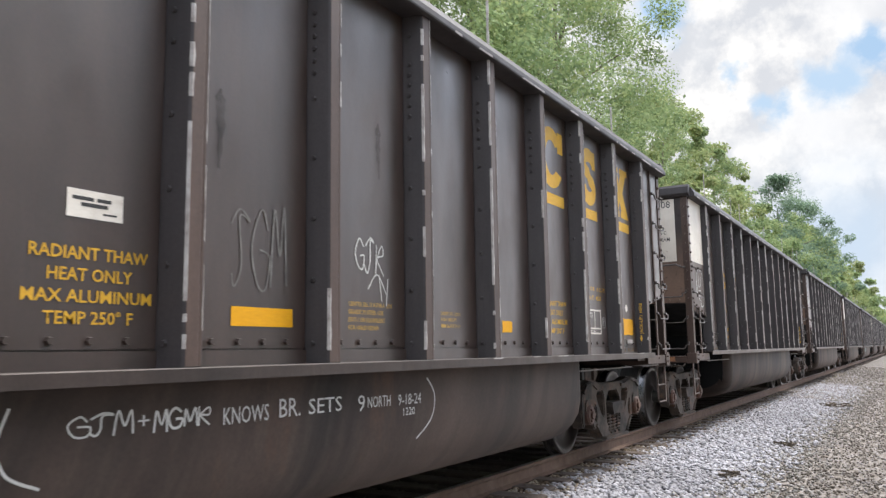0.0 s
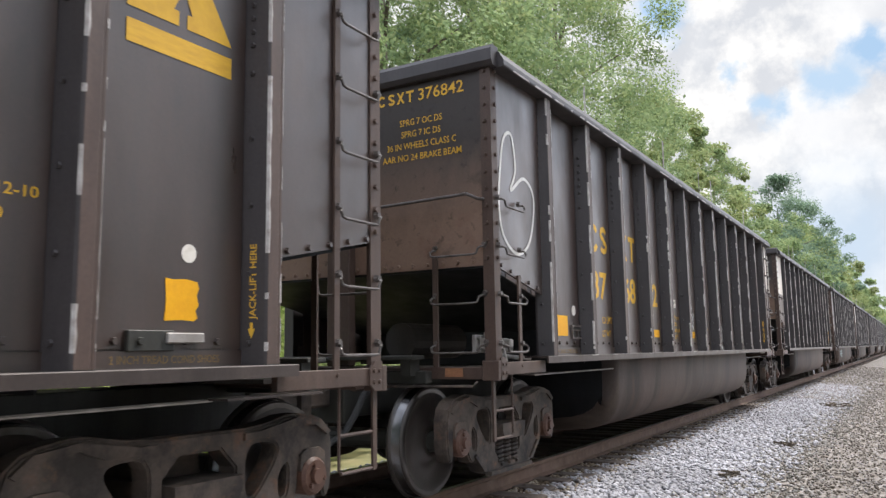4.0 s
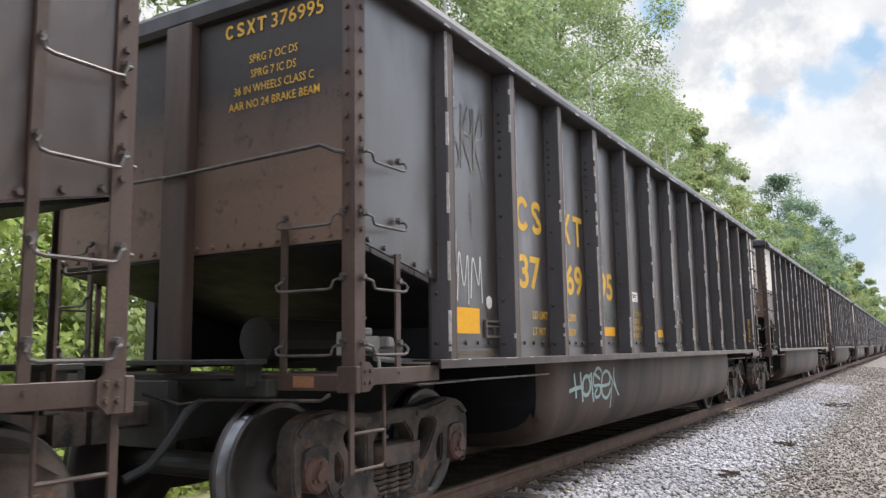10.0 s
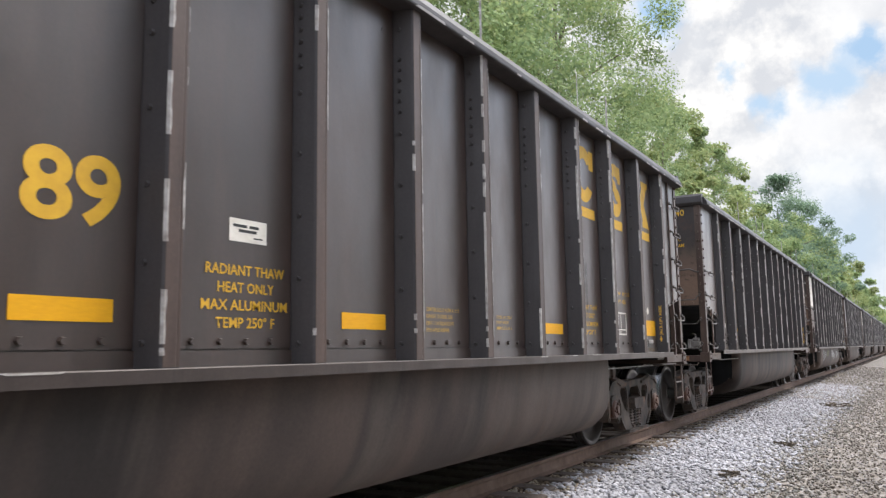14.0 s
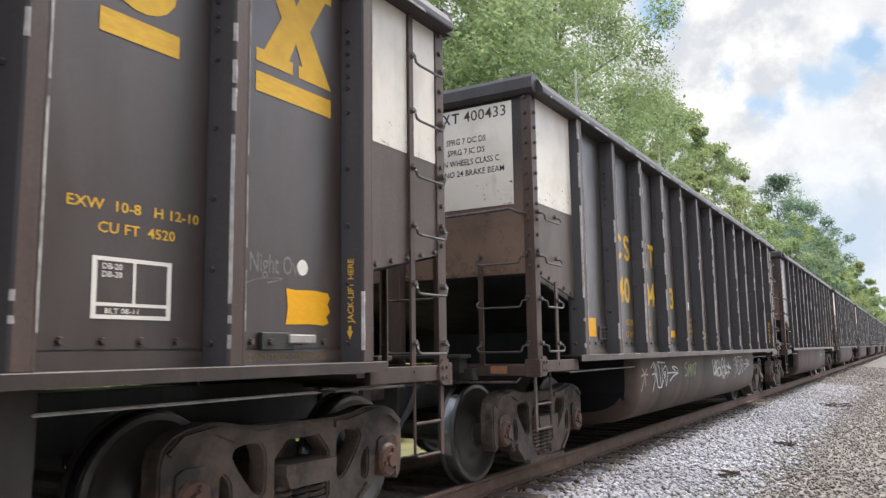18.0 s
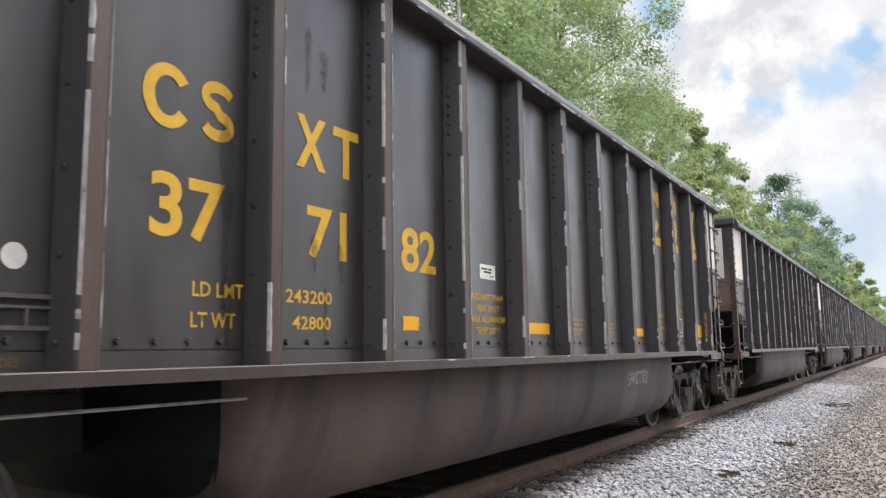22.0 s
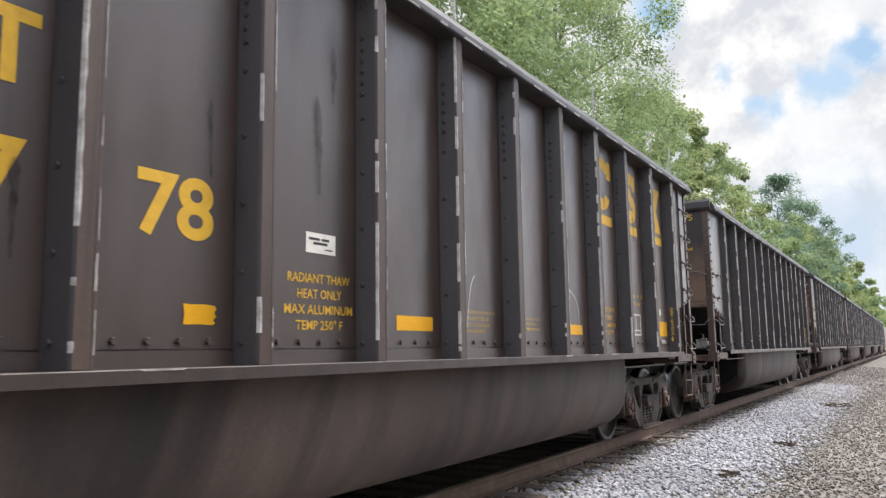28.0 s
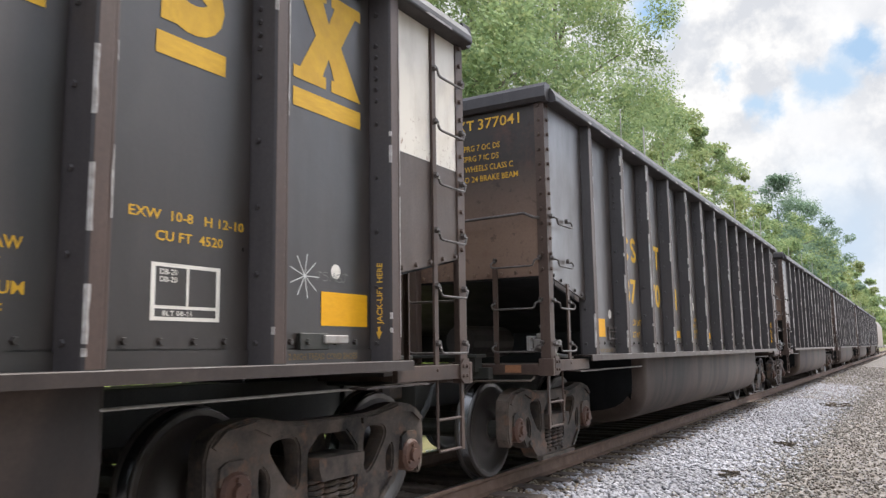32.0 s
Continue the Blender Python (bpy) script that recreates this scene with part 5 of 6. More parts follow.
        scribble(car, 4.62, 5.05, 1.50, 1.66, 3, 86, FAINT_CHALK, 0.02)
    if index == 4:
        scribble(car, 1.34, 1.80, 1.58, 2.0, 2, 88, CHALK, 0.012)
        scribble(car, 1.25, 1.85, 2.6, 3.2, 3, 89, FAINT_CHALK, 0.02)
        arcs(car, [[(3.577, 0.807), (3.618, 0.812), (3.749, 0.827), (3.941, 0.837)], [(3.722, 0.979), (3.741, 0.881), (3.77, 0.732)], [(3.895, 0.987), (3.914, 0.862), (3.958, 0.681)]], TEAL_SPRAY, 0.04, 60, "graffiti")
        arcs(car, [[(3.955, 0.801), (3.959, 0.868), (4.001, 0.921), (4.08, 0.942), (4.137, 0.921), (4.171, 0.858), (4.158, 0.788), (4.105, 0.752), (4.011, 0.748), (3.964, 0.784)], [(4.137, 0.921), (4.222, 0.962)], [(4.215, 0.975), (4.22, 0.853), (4.241, 0.753), (4.281, 0.663)]], TEAL_SPRAY, 0.042, 61, "graffiti")
        arcs(car, [[(4.474, 0.896), (4.36, 0.939), (4.297, 0.956), (4.274, 0.909), (4.277, 0.852), (4.317, 0.83), (4.444, 0.83), (4.495, 0.786), (4.468, 0.725), (4.389, 0.705), (4.326, 0.718), (4.322, 0.756), (4.381, 0.799)], [(4.312, 0.955), (4.389, 1.008), (4.487, 1.007), (4.539, 0.964)]], TEAL_SPRAY, 0.034, 62, "graffiti")
        arcs(car, [[(4.454, 0.829), (4.544, 0.819), (4.759, 0.83), (4.807, 0.876), (4.794, 0.933), (4.717, 0.974), (4.627, 0.966), (4.558, 0.923), (4.52, 0.822), (4.54, 0.742), (4.606, 0.694), (4.696, 0.682), (4.767, 0.714), (4.819, 0.777)]], TEAL_SPRAY, 0.036, 63, "graffiti")
        arcs(car, [[(4.782, 0.967), (4.853, 0.9), (4.999, 0.773), (5.113, 0.687)], [(4.878, 0.841), (4.842, 0.733), (4.856, 0.563)], [(4.964, 1.007), (4.941, 0.907), (4.984, 0.817), (5.012, 0.771)]], TEAL_SPRAY, 0.026, 64, "graffiti")
        arcs(car, [[(7.609, 1.957), (7.668, 1.924), (7.768, 1.637)], [(7.679, 1.935), (7.754, 1.975), (8.004, 1.978), (8.081, 1.935), (8.108, 1.639)], [(7.633, 1.631), (7.687, 1.69), (7.814, 1.706), (7.919, 1.654), (7.914, 1.567)], [(7.792, 1.705), (7.87, 1.748), (7.956, 1.729), (8.017, 1.634)], [(7.982, 1.804), (7.983, 1.633)], [(7.914, 1.581), (8.062, 1.636), (8.198, 1.593), (8.365, 1.421), (8.37, 1.32), (8.289, 1.195)]], CHALK, 0.012, 66, "graffiti")
        arcs(car, [[(7.78, 1.293), (7.792, 1.505), (7.891, 1.556), (8.001, 1.56), (8.042, 1.489), (8.009, 1.318), (7.906, 1.246)], [(8.061, 1.44), (8.045, 1.173)], [(7.631, 1.593), (7.615, 1.27)], [(7.635, 1.261), (7.682, 1.187), (7.795, 1.176)], [(7.78, 1.293), (7.848, 1.185), (7.979, 1.198)]], CHALK, 0.012, 67, "graffiti")
        scribble(car, 4.60, 5.05, 1.52, 1.70, 3, 91, TEAL_DIM, 0.018)
    if index == 6:
        letters(car, "Night Owl", 12.67, 1.655, 0.105, TAG_CHALK, 0.42, name="chalk_writing")
        arcs(car, [[(12.62, 1.58), (12.74, 1.62), (12.92, 1.63), (12.80, 1.60)]], TAG_CHALK, 0.006, 92)
    if index == 7:
        arcs(car, [[(3.742, 0.957), (3.843, 1.011), (3.904, 1.031), (3.86, 0.957)], [(3.904, 1.031), (3.933, 0.922), (3.902, 0.772), (3.813, 0.65)], [(3.776, 0.873), (3.902, 0.886), (4.007, 0.848)], [(3.935, 1.03), (3.994, 0.802), (4.05, 0.728)], [(4.011, 1.019), (4.036, 0.729), (4.231, 0.694)], [(4.062, 1.024), (4.113, 0.95)], [(4.108, 1.01), (4.178, 0.787), (4.231, 0.694)], [(4.03, 1.034), (4.424, 1.017)], [(4.265, 1.023), (4.259, 0.82), (4.251, 0.708)]], CHALK, 0.020, 130, "graffiti")
        arcs(car, [[(4.238, 0.693), (4.418, 0.841), (4.467, 0.699), (4.537, 0.82), (4.526, 0.927), (4.444, 0.974), (4.355, 0.937), (4.332, 0.876), (4.404, 0.851), (4.449, 0.881), (4.39, 0.901)], [(4.554, 0.874), (4.879, 0.871), (5.1, 0.857)], [(4.648, 0.755), (4.835, 0.82), (5.1, 0.857), (5.102, 0.903), (5.014, 0.941), (4.815, 0.955), (4.839, 0.931), (4.984, 0.892)]], CHALK, 0.020, 131, "graffiti")
        arcs(car, [[(3.36, 0.97), (3.46, 0.88), (3.50, 0.74)], [(3.56, 0.96), (3.46, 0.88), (3.40, 0.80), (3.30, 0.68)], [(3.30, 0.87), (3.46, 0.89), (3.60, 0.88)]], PEACH_SPRAY, 0.022, 133, "graffiti")
        scribble(car, 5.5, 6.3, 0.78, 1.0, 4, 94, LIME_SPRAY, 0.018)
        arcs(car, [[(7.431, 1.007), (7.471, 0.906), (7.511, 0.76), (7.6, 0.789), (7.654, 0.77)], [(7.561, 0.919), (7.634, 0.812), (7.665, 0.729)], [(7.664, 0.742), (7.613, 0.921), (7.617, 0.995), (7.683, 0.942), (7.742, 0.828), (7.773, 0.743)]], CHALK, 0.036, 50, "graffiti")
        arcs(car, [[(7.604, 0.741), (7.724, 0.817), (7.739, 0.924), (7.813, 0.989), (7.879, 0.97), (7.885, 0.899), (7.866, 0.878)], [(7.767, 0.84), (7.787, 0.714)], [(7.779, 0.839), (7.914, 0.863), (8.029, 0.835), (8.022, 0.743), (7.902, 0.72), (7.818, 0.793), (7.79, 0.829)]], CHALK, 0.032, 51, "graffiti")
        arcs(car, [[(7.971, 1.002), (8.037, 0.873), (8.088, 0.707)], [(8.087, 0.722), (8.167, 0.817), (8.156, 0.938), (8.209, 1.01), (8.278, 1.013), (8.359, 0.94), (8.375, 0.829), (8.289, 0.699), (8.244, 0.689), (8.191, 0.785), (8.166, 0.877), (8.257, 0.839)]], CHALK, 0.032, 52, "graffiti")
        arcs(car, [[(8.303, 0.903), (8.375, 0.854), (8.457, 0.901), (8.451, 1.013)], [(8.457, 0.886), (8.504, 0.722)], [(8.359, 0.651), (8.454, 0.728), (8.604, 0.761), (8.671, 0.722), (8.682, 0.671)], [(8.43, 0.777), (8.443, 0.745), (8.526, 0.768)], [(8.549, 0.821), (8.554, 0.798)]], CHALK, 0.03, 53, "graffiti")
        arcs(car, [[(8.574, 0.89), (8.708, 0.851), (8.965, 0.831)], [(8.724, 0.95), (8.791, 0.878), (8.947, 0.843)], [(8.763, 0.846), (8.737, 0.782), (8.795, 0.743), (8.839, 0.762)], [(8.965, 0.855), (8.965, 0.807)]], CHALK, 0.034, 54, "graffiti")
        arcs(car, [[(9.302, 0.957), (9.42, 1.011), (9.491, 1.031), (9.44, 0.957)], [(9.491, 1.031), (9.525, 0.922), (9.488, 0.772), (9.385, 0.65)], [(9.342, 0.873), (9.488, 0.886), (9.611, 0.848)], [(9.527, 1.03), (9.595, 0.802), (9.66, 0.728)], [(9.615, 1.019), (9.644, 0.729), (9.871, 0.694)], [(9.675, 1.024), (9.734, 0.95)], [(9.728, 1.01), (9.809, 0.787), (9.871, 0.694)], [(9.637, 1.034), (10.095, 1.017)], [(9.911, 1.023), (9.904, 0.82), (9.894, 0.708)]], CHALK, 0.016, 55, "graffiti")
        arcs(car, [[(9.879, 0.693), (10.088, 0.841), (10.145, 0.699), (10.227, 0.82), (10.214, 0.927), (10.119, 0.974), (10.015, 0.937), (9.988, 0.876), (10.072, 0.851), (10.124, 0.881), (10.056, 0.901)], [(10.247, 0.874), (10.625, 0.871), (10.881, 0.857)], [(10.356, 0.755), (10.573, 0.82), (10.881, 0.857), (10.884, 0.903), (10.781, 0.941), (10.55, 0.955), (10.578, 0.931), (10.747, 0.892)]], CHALK, 0.017, 56, "graffiti")
    if index == 8:
        scribble(car, 9.40, 10.25, 0.78, 0.95, 7, 97, CHALK, 0.007)
        scribble(car, 8.55, 9.1, 1.52, 1.70, 5, 98, FAINT_CHALK, 0.012)
    if index == 10:
        scribble(car, 2.30, 2.78, 1.42, 1.62, 5, 99, CHALK, 0.007)
        arcs(car, [[(9.45, 1.66), (9.56, 1.77), (9.72, 1.82), (9.88, 1.76), (9.98, 1.64), (10.0, 1.40)], [(7.60, 1.4), (7.66, 1.70), (7.74, 1.82)]], CHALK, 0.009, 8)
    if index == 11:
        arcs(car, [[(12.80 + 0.13 * math.cos(w), 1.66 + 0.13 * math.sin(w)), (12.80, 1.66)] for w in [0.7 * k for k in range(9)]], CHALK, 0.006, 9)
        scribble(car, 12.9, 13.2, 1.64, 1.70, 5, 110, FAINT_CHALK, 0.005)
    if index == 12:
        scribble(car, 9.6, 10.2, 1.5, 1.75, 4, 111, CHALK, 0.02)


TAG_CHALK = plain("thin_chalk", (0.26, 0.245, 0.23), (0.06, 0.052, 0.048), 30, 0.8)
PATCH = plain("dark_touch_up_paint", (0.014, 0.0145, 0.013), (0.022, 0.021, 0.019), 6, 0.5)
TEAL_DIM = plain("worn_teal_spray_paint", (0.13, 0.17, 0.16), (0.06, 0.07, 0.065), 14, 0.8)
PEACH_SPRAY = plain("peach_spray_paint", (0.46, 0.33, 0.25), (0.34, 0.24, 0.18), 10, 0.8)
LIME_SPRAY = plain("lime_spray_paint", (0.30, 0.36, 0.12), (0.2, 0.24, 0.1), 10, 0.8)


# ---- the train ----
CARS = [("400716", 0, 0), ("400008", 1, 0), ("376842", 0, 1), ("399145", 1, 0), ("376995", 0, 1), ("400589", 1, 0), ("399440", 0, 1), ("400433", 1, 0), ("377182", 0, 1),
        ("376445", 1, 0), ("399778", 1, 0), ("376675", 0, 1), ("377041", 0, 0), ("376510", 0, 0), ("399304", 0, 0), ("377266", 0, 0), ("400152", 0, 0)]
FIRST = 12.396


def pale_car():
    """The pale car behind the last gondola: a plain-sided body on two trucks."""
    car = thing("hopper_car", "pale grey covered hopper car at the end of the train", "freight car")

    def body(bm):
        prism(bm, [(-1.55, 1.1), (1.55, 1.1), (1.6, 1.5), (1.6, 3.2), (1.3, 3.7), (-1.3, 3.7), (-1.6, 3.2), (-1.6, 1.5)], 0.6, 15.6)
    part("body", mesh_of("pale_body", body), PALE_CAR, car)

    def sill(bm):
        box(bm, -1.5, 1.5, 0.0, 16.2, 0.95, 1.1)
    part("frame", mesh_of("pale_frame", sill), UNDER_PAINT, car)
    wheels = []
    for y in (0.8, 2.6, 13.6, 15.4):
        wheels.append((wheelset(car, y), y))
    for y in (1.7, 14.5):
        part("truck_bolster", mesh_of("bolster", bolster_mesh), TRUCK_STEEL, car, Matrix.Translation((0, y, 0)))
        for m in (NEAR, Matrix.Rotation(math.pi, 4, "Z")):
            part("truck_side_frame", mesh_of("truck_frame", frame_mesh), TRUCK_STEEL, car, Matrix.Translation((0, y, 0)) @ m)
    return car, wheels


PALE_CAR = paint("pale_dusty_grey_paint", (0.14, 0.115, 0.10), (0.12, 0.10, 0.085), 0.85, 0.5, 0.2)
TRAVEL = [(0.0, 0.0), (1.0, 5.80), (2.0, 11.37), (3.0, 17.14), (6.0, 34.31), (7.0, 39.99), (8.0, 45.66), (9.0, 51.46), (10.0, 57.14), (11.0, 62.84), (12.0, 68.63), (13.0, 74.24), (14.0, 80.0), (17.0, 97.22),
          (18.0, 102.99), (19.0, 108.64), (20.0, 114.365), (21.0, 120.13), (22.0, 125.83), (23.0, 131.57), (24.0, 137.34), (25.0, 143.06), (28.0, 160.31), (29.0, 166.09), (30.0, 171.76), (31.0, 177.60), (32.0, 183.59)]
SLACK = {9: 0.05}
MOVING = []
for i, (number, fw, rw) in enumerate(CARS):
    car, wheels = coal_car(i, number, fw, rw, {0: 1, 1: 1, 2: 1, 3: 2, 5: 1, 6: 1, 9: 1, 10: 2}.get(i, 0))
    MOVING.append((car, FIRST + (i - 1) * PITCH + SLACK.get(i, 0.0), wheels))
car, wheels = pale_car()
MOVING.append((car, FIRST + (len(CARS) - 1) * PITCH, wheels))


# ---- track and ground ----
TIE_Z = -0.160
RAIL_PROFILE = [(-0.07, -0.168), (0.07, -0.168), (0.07, -0.158), (0.012, -0.14), (0.010, -0.045), (0.035, -0.032), (0.036, -0.006), (0.028, 0.0), (-0.028, 0.0), (-0.036, -0.006), (-0.035, -0.032), (-0.010, -0.045), (-0.012, -0.14), (-0.07, -0.158)]
track = thing("track", "rusty steel rails on creosoted wooden ties in ballast", "railway track", kind="structure")
for s in (-1, 1):
    me = mesh_of(("rail", s), lambda bm: prism(bm, [(x + 0.7535 * s, z) for x, z in RAIL_PROFILE], -60, 900))
    part("rail", me, RAIL_RUST, track)
    me = mesh_of(("rail_top", s), lambda bm: box(bm, 0.7535 * s - 0.024, 0.7535 * s + 0.024, -60, 900, 0.0, 0.001))
    part("rail_head", me, RAIL_TOP, track)


def ground_height(x):
    """Height of the ground across the line: the ballast's shoulder, then the gravel road; a shallow ditch behind the track."""
    pts = [(-1500, -1.5), (-40, -1.2), (-7, -0.9), (-3.2, -0.75), (-1.7, -0.24), (-1.3, -0.222), (1.3, -0.222), (1.9, -0.25), (2.7, -0.33), (4.0, -0.36), (9, -0.38), (40, -0.6), (1500, -1.5)]
    for (x0, z0), (x1, z1) in zip(pts, pts[1:]):
        if x <= x1:
            return z0 + (z1 - z0) * (x - x0) / (x1 - x0)
    return pts[-1][1]


def sheet(name, xs, ys, material, rough, label, category, lift=0.0, ragged=0.0):
    verts, faces = [], []
    for y in ys:
        for i, x in enumerate(xs):
            if i == len(xs) - 1:
                x += ragged * (noise.noise(Vector((0, y * 1.1, 7))) + 0.7 * noise.noise(Vector((3, y * 4.3, 7))))
            near = max(0.0, 1 - max(0, abs(y - 12) - 12) / 40)
            verts.append((x, y, ground_height(x) + lift + near * rough * (noise.noise(Vector((x * 3, y * 3, 0))) + 0.5 * noise.noise(Vector((x * 9, y * 9, 3))))))
    n = len(xs)
    for j in range(len(ys) - 1):
        for i in range(n - 1):
            a = j * n + i
            faces.append((a, a + 1, a + n + 1, a + n))
    me = bpy.data.meshes.new(name)
    me.from_pydata(verts, [], faces)
    me.materials.append(material)
    me.polygons.foreach_set("use_smooth", [True] * len(faces))
    return tagged(new(name, me), label, category, kind="structure")


ys = [-1500, -300, -100, -40, -15, 0] + [0.25 * i for i in range(1, 161)] + [42, 46, 52, 60, 75, 95, 120, 160, 220, 300, 420, 600, 900, 1500]
GRASS = plain("dry_grass_and_weeds", (0.10, 0.105, 0.04), (0.20, 0.17, 0.08), 1.5, 0.95, bump=0.6)
xs = [-1500, -300, -100, -40, -20, -12, -8, -6, -4.5, -3.2, -2.4] + [-1.7 + 0.2 * i for i in range(52)] + [10, 14, 20, 40, 100, 300, 1500]
ground = sheet("ground", xs, ys, ROAD_GRAVEL, 0.02, "tan gravel road and open ground beside the railway", "ground")
bank = sheet("far_bank", [-16, -12, -9, -7, -5.5, -4.4, -3.4, -2.6, -2.0, -1.74], ys[3:-2], GRASS, 0.05, "dry yellow grass bank behind the track", "grass", 0.03)
ballast = sheet("ballast", [-1.75 + 0.15 * i for i in range(30)], ys[3:-2], BALLAST_BASE, 0.02, "bed of pale crushed limestone ballast under the track", "ballast", 0.012, 0.35)


DARK_BED = gravel_mat("dark_brown_ballast", [(0.035, 0.028, 0.023), (0.075, 0.061, 0.05), (0.115, 0.096, 0.08), (0.17, 0.145, 0.125)], 26, 0.8, 0.03)
BROWN_BED = gravel_mat("rust_stained_bed", [(0.05, 0.036, 0.026), (0.11, 0.083, 0.06), (0.18, 0.14, 0.105), (0.27, 0.225, 0.18)], 26, 0.8, 0.03)
sheet("track_bed", [-1.25 + 0.15 * i for i in range(14)] + [0.82], ys[3:-2], DARK_BED, 0.015, "dark brown ballast between the rails", "ballast", 0.020)
sheet("bed_edge", [0.83, 0.95, 1.08, 1.2, 1.30], ys[3:-2], BROWN_BED, 0.022, "rust-stained ballast beside the rail", "ballast", 0.024, 0.16)


def stones(name, count, xr, yr, size, material, label, bias=1.0, soft=(0.0, 0.0), ties=0.0):
    """Loose stones: small uneven lumps, all in one mesh."""
    rng = np.random.default_rng(len(name) * 7 + count)
    base = np.array([(1, 0, 0), (-1, 0, 0), (0, 1, 0), (0, -1, 0), (0, 0, 1), (0, 0, -1), (0.6, 0.6, 0.55), (-0.6, -0.6, 0.5)])
    tri = np.array([(0, 6, 4), (6, 2, 4), (2, 1, 4), (1, 7, 4), (7, 3, 4), (3, 0, 4), (0, 2, 6), (1, 3, 7), (2, 0, 5), (1, 2, 5), (3, 1, 5), (0, 3, 5)])
    x = rng.uniform(*xr, count)
    y = yr[0] + (yr[1] - yr[0]) * rng.uniform(0, 1, count) ** bias
    keep = np.minimum(1, np.minimum((x - xr[0]) / (soft[0] + 1e-6), (xr[1] - x) / (soft[1] + 1e-6))) > rng.uniform(0, 1, count)
    keep &= ~((np.abs((y + 0.25) % 0.5 - 0.25) < 0.12) & (x < 1.3) & (rng.uniform(0, 1, count) < ties))
    x, y = x[keep], y[keep]
    count = len(x)
    z = np.array([ground_height(a) for a in x]) + 0.024 * np.clip((1.55 - x) / 0.35, 0, 1) * (x > 0.8)
    s = size * rng.uniform(0.55, 1.35, count)
    jit = base[None] * rng.uniform(0.65, 1.2, (count, len(base), 1)) * s[:, None, None] * np.stack([rng.uniform(0.8, 1.3, count), rng.uniform(0.8, 1.3, count), rng.uniform(0.55, 0.85, count)], -1)[:, None]
    w = rng.uniform(0, 2 * np.pi, count)
    c, q = np.cos(w)[:, None], np.sin(w)[:, None]
    v = np.stack([jit[..., 0] * c - jit[..., 1] * q + x[:, None], jit[..., 0] * q + jit[..., 1] * c + y[:, None], jit[..., 2] + (z + 0.25 * s + 0.012)[:, None]], -1).reshape(-1, 3)
    f = (tri[None] + (np.arange(count) * len(base))[:, None, None]).reshape(-1, 3)
    me = fast_mesh(name, v, f)
    me.materials.append(material)
    return tagged(new(name, me), label, "gravel", kind="stuff")


def fast_mesh(name, v, f):
    me = bpy.data.meshes.new(name)
    k = f.shape[1]
    me.vertices.add(len(v))
    me.vertices.foreach_set("co", np.ascontiguousarray(v, dtype=np.float32).ravel())
    me.loops.add(f.size)
    me.loops.foreach_set("vertex_index", np.ascontiguousarray(f, dtype=np.int32).ravel())
    me.polygons.add(len(f))
    me.polygons.foreach_set("loop_start", np.arange(0, f.size, k, dtype=np.int32))
    me.update(calc_edges=True)
    return me


GREY_STONE = island_mat("mixed_grey_stone", [(0.09, 0.082, 0.072), (0.20, 0.185, 0.165), (0.28, 0.265, 0.24), (0.38, 0.365, 0.34)])
stones("ballast_stones", 30000, (0.98, 3.1), (5.0, 33.0), 0.030, STONE, "loose pale limestone ballast stones", 1.6, (0.25, 0.9), 0.93)
stones("road_stones", 34000, (2.2, 7.0), (5.0, 40.0), 0.019, TAN_STONE, "loose tan gravel on the road", 1.6, (0.8, 0.0))
stones("border_stones", 9000, (2.2, 3.5), (5.0, 40.0), 0.023, GREY_STONE, "mixed grey stones along the ballast's edge", 1.5, (0.4, 0.7))
stones("track_stones", 11000, (0.84, 1.5), (5.0, 44.0), 0.026, RUSTY_STONE, "rust-stained stones beside the rail", 1.4, (0.0, 0.35), 0.95)
stones("distant_stones", 7000, (1.0, 3.4), (24.0, 60.0), 0.034, TAN_STONE, "tan and brown stones along the far ballast", 1.2)
stones("far_side_litter", 900, (-2.0, -0.85), (5.0, 30.0), 0.03, RUSTY_STONE, "rust-stained stones behind the far rail")
stones("shoulder_stones", 4000, (-2.2, -0.85), (3.0, 30.0), 0.035, STONE, "pale ballast stones on the far shoulder", 1.0)
DARK_STONE = island_mat("dark_brown_stone", [(0.04, 0.033, 0.027), (0.085, 0.069, 0.056), (0.13, 0.107, 0.09), (0.20, 0.17, 0.145)])
stones("far_side_stones", 4000, (-0.68, 0.66), (3.0, 30.0), 0.03, DARK_STONE, "dark brown ballast stones between the rails", 1.0)


LITTER = plain("dead_leaves_and_rotten_wood", (0.07, 0.055, 0.042), (0.15, 0.12, 0.09), 20, 0.95)


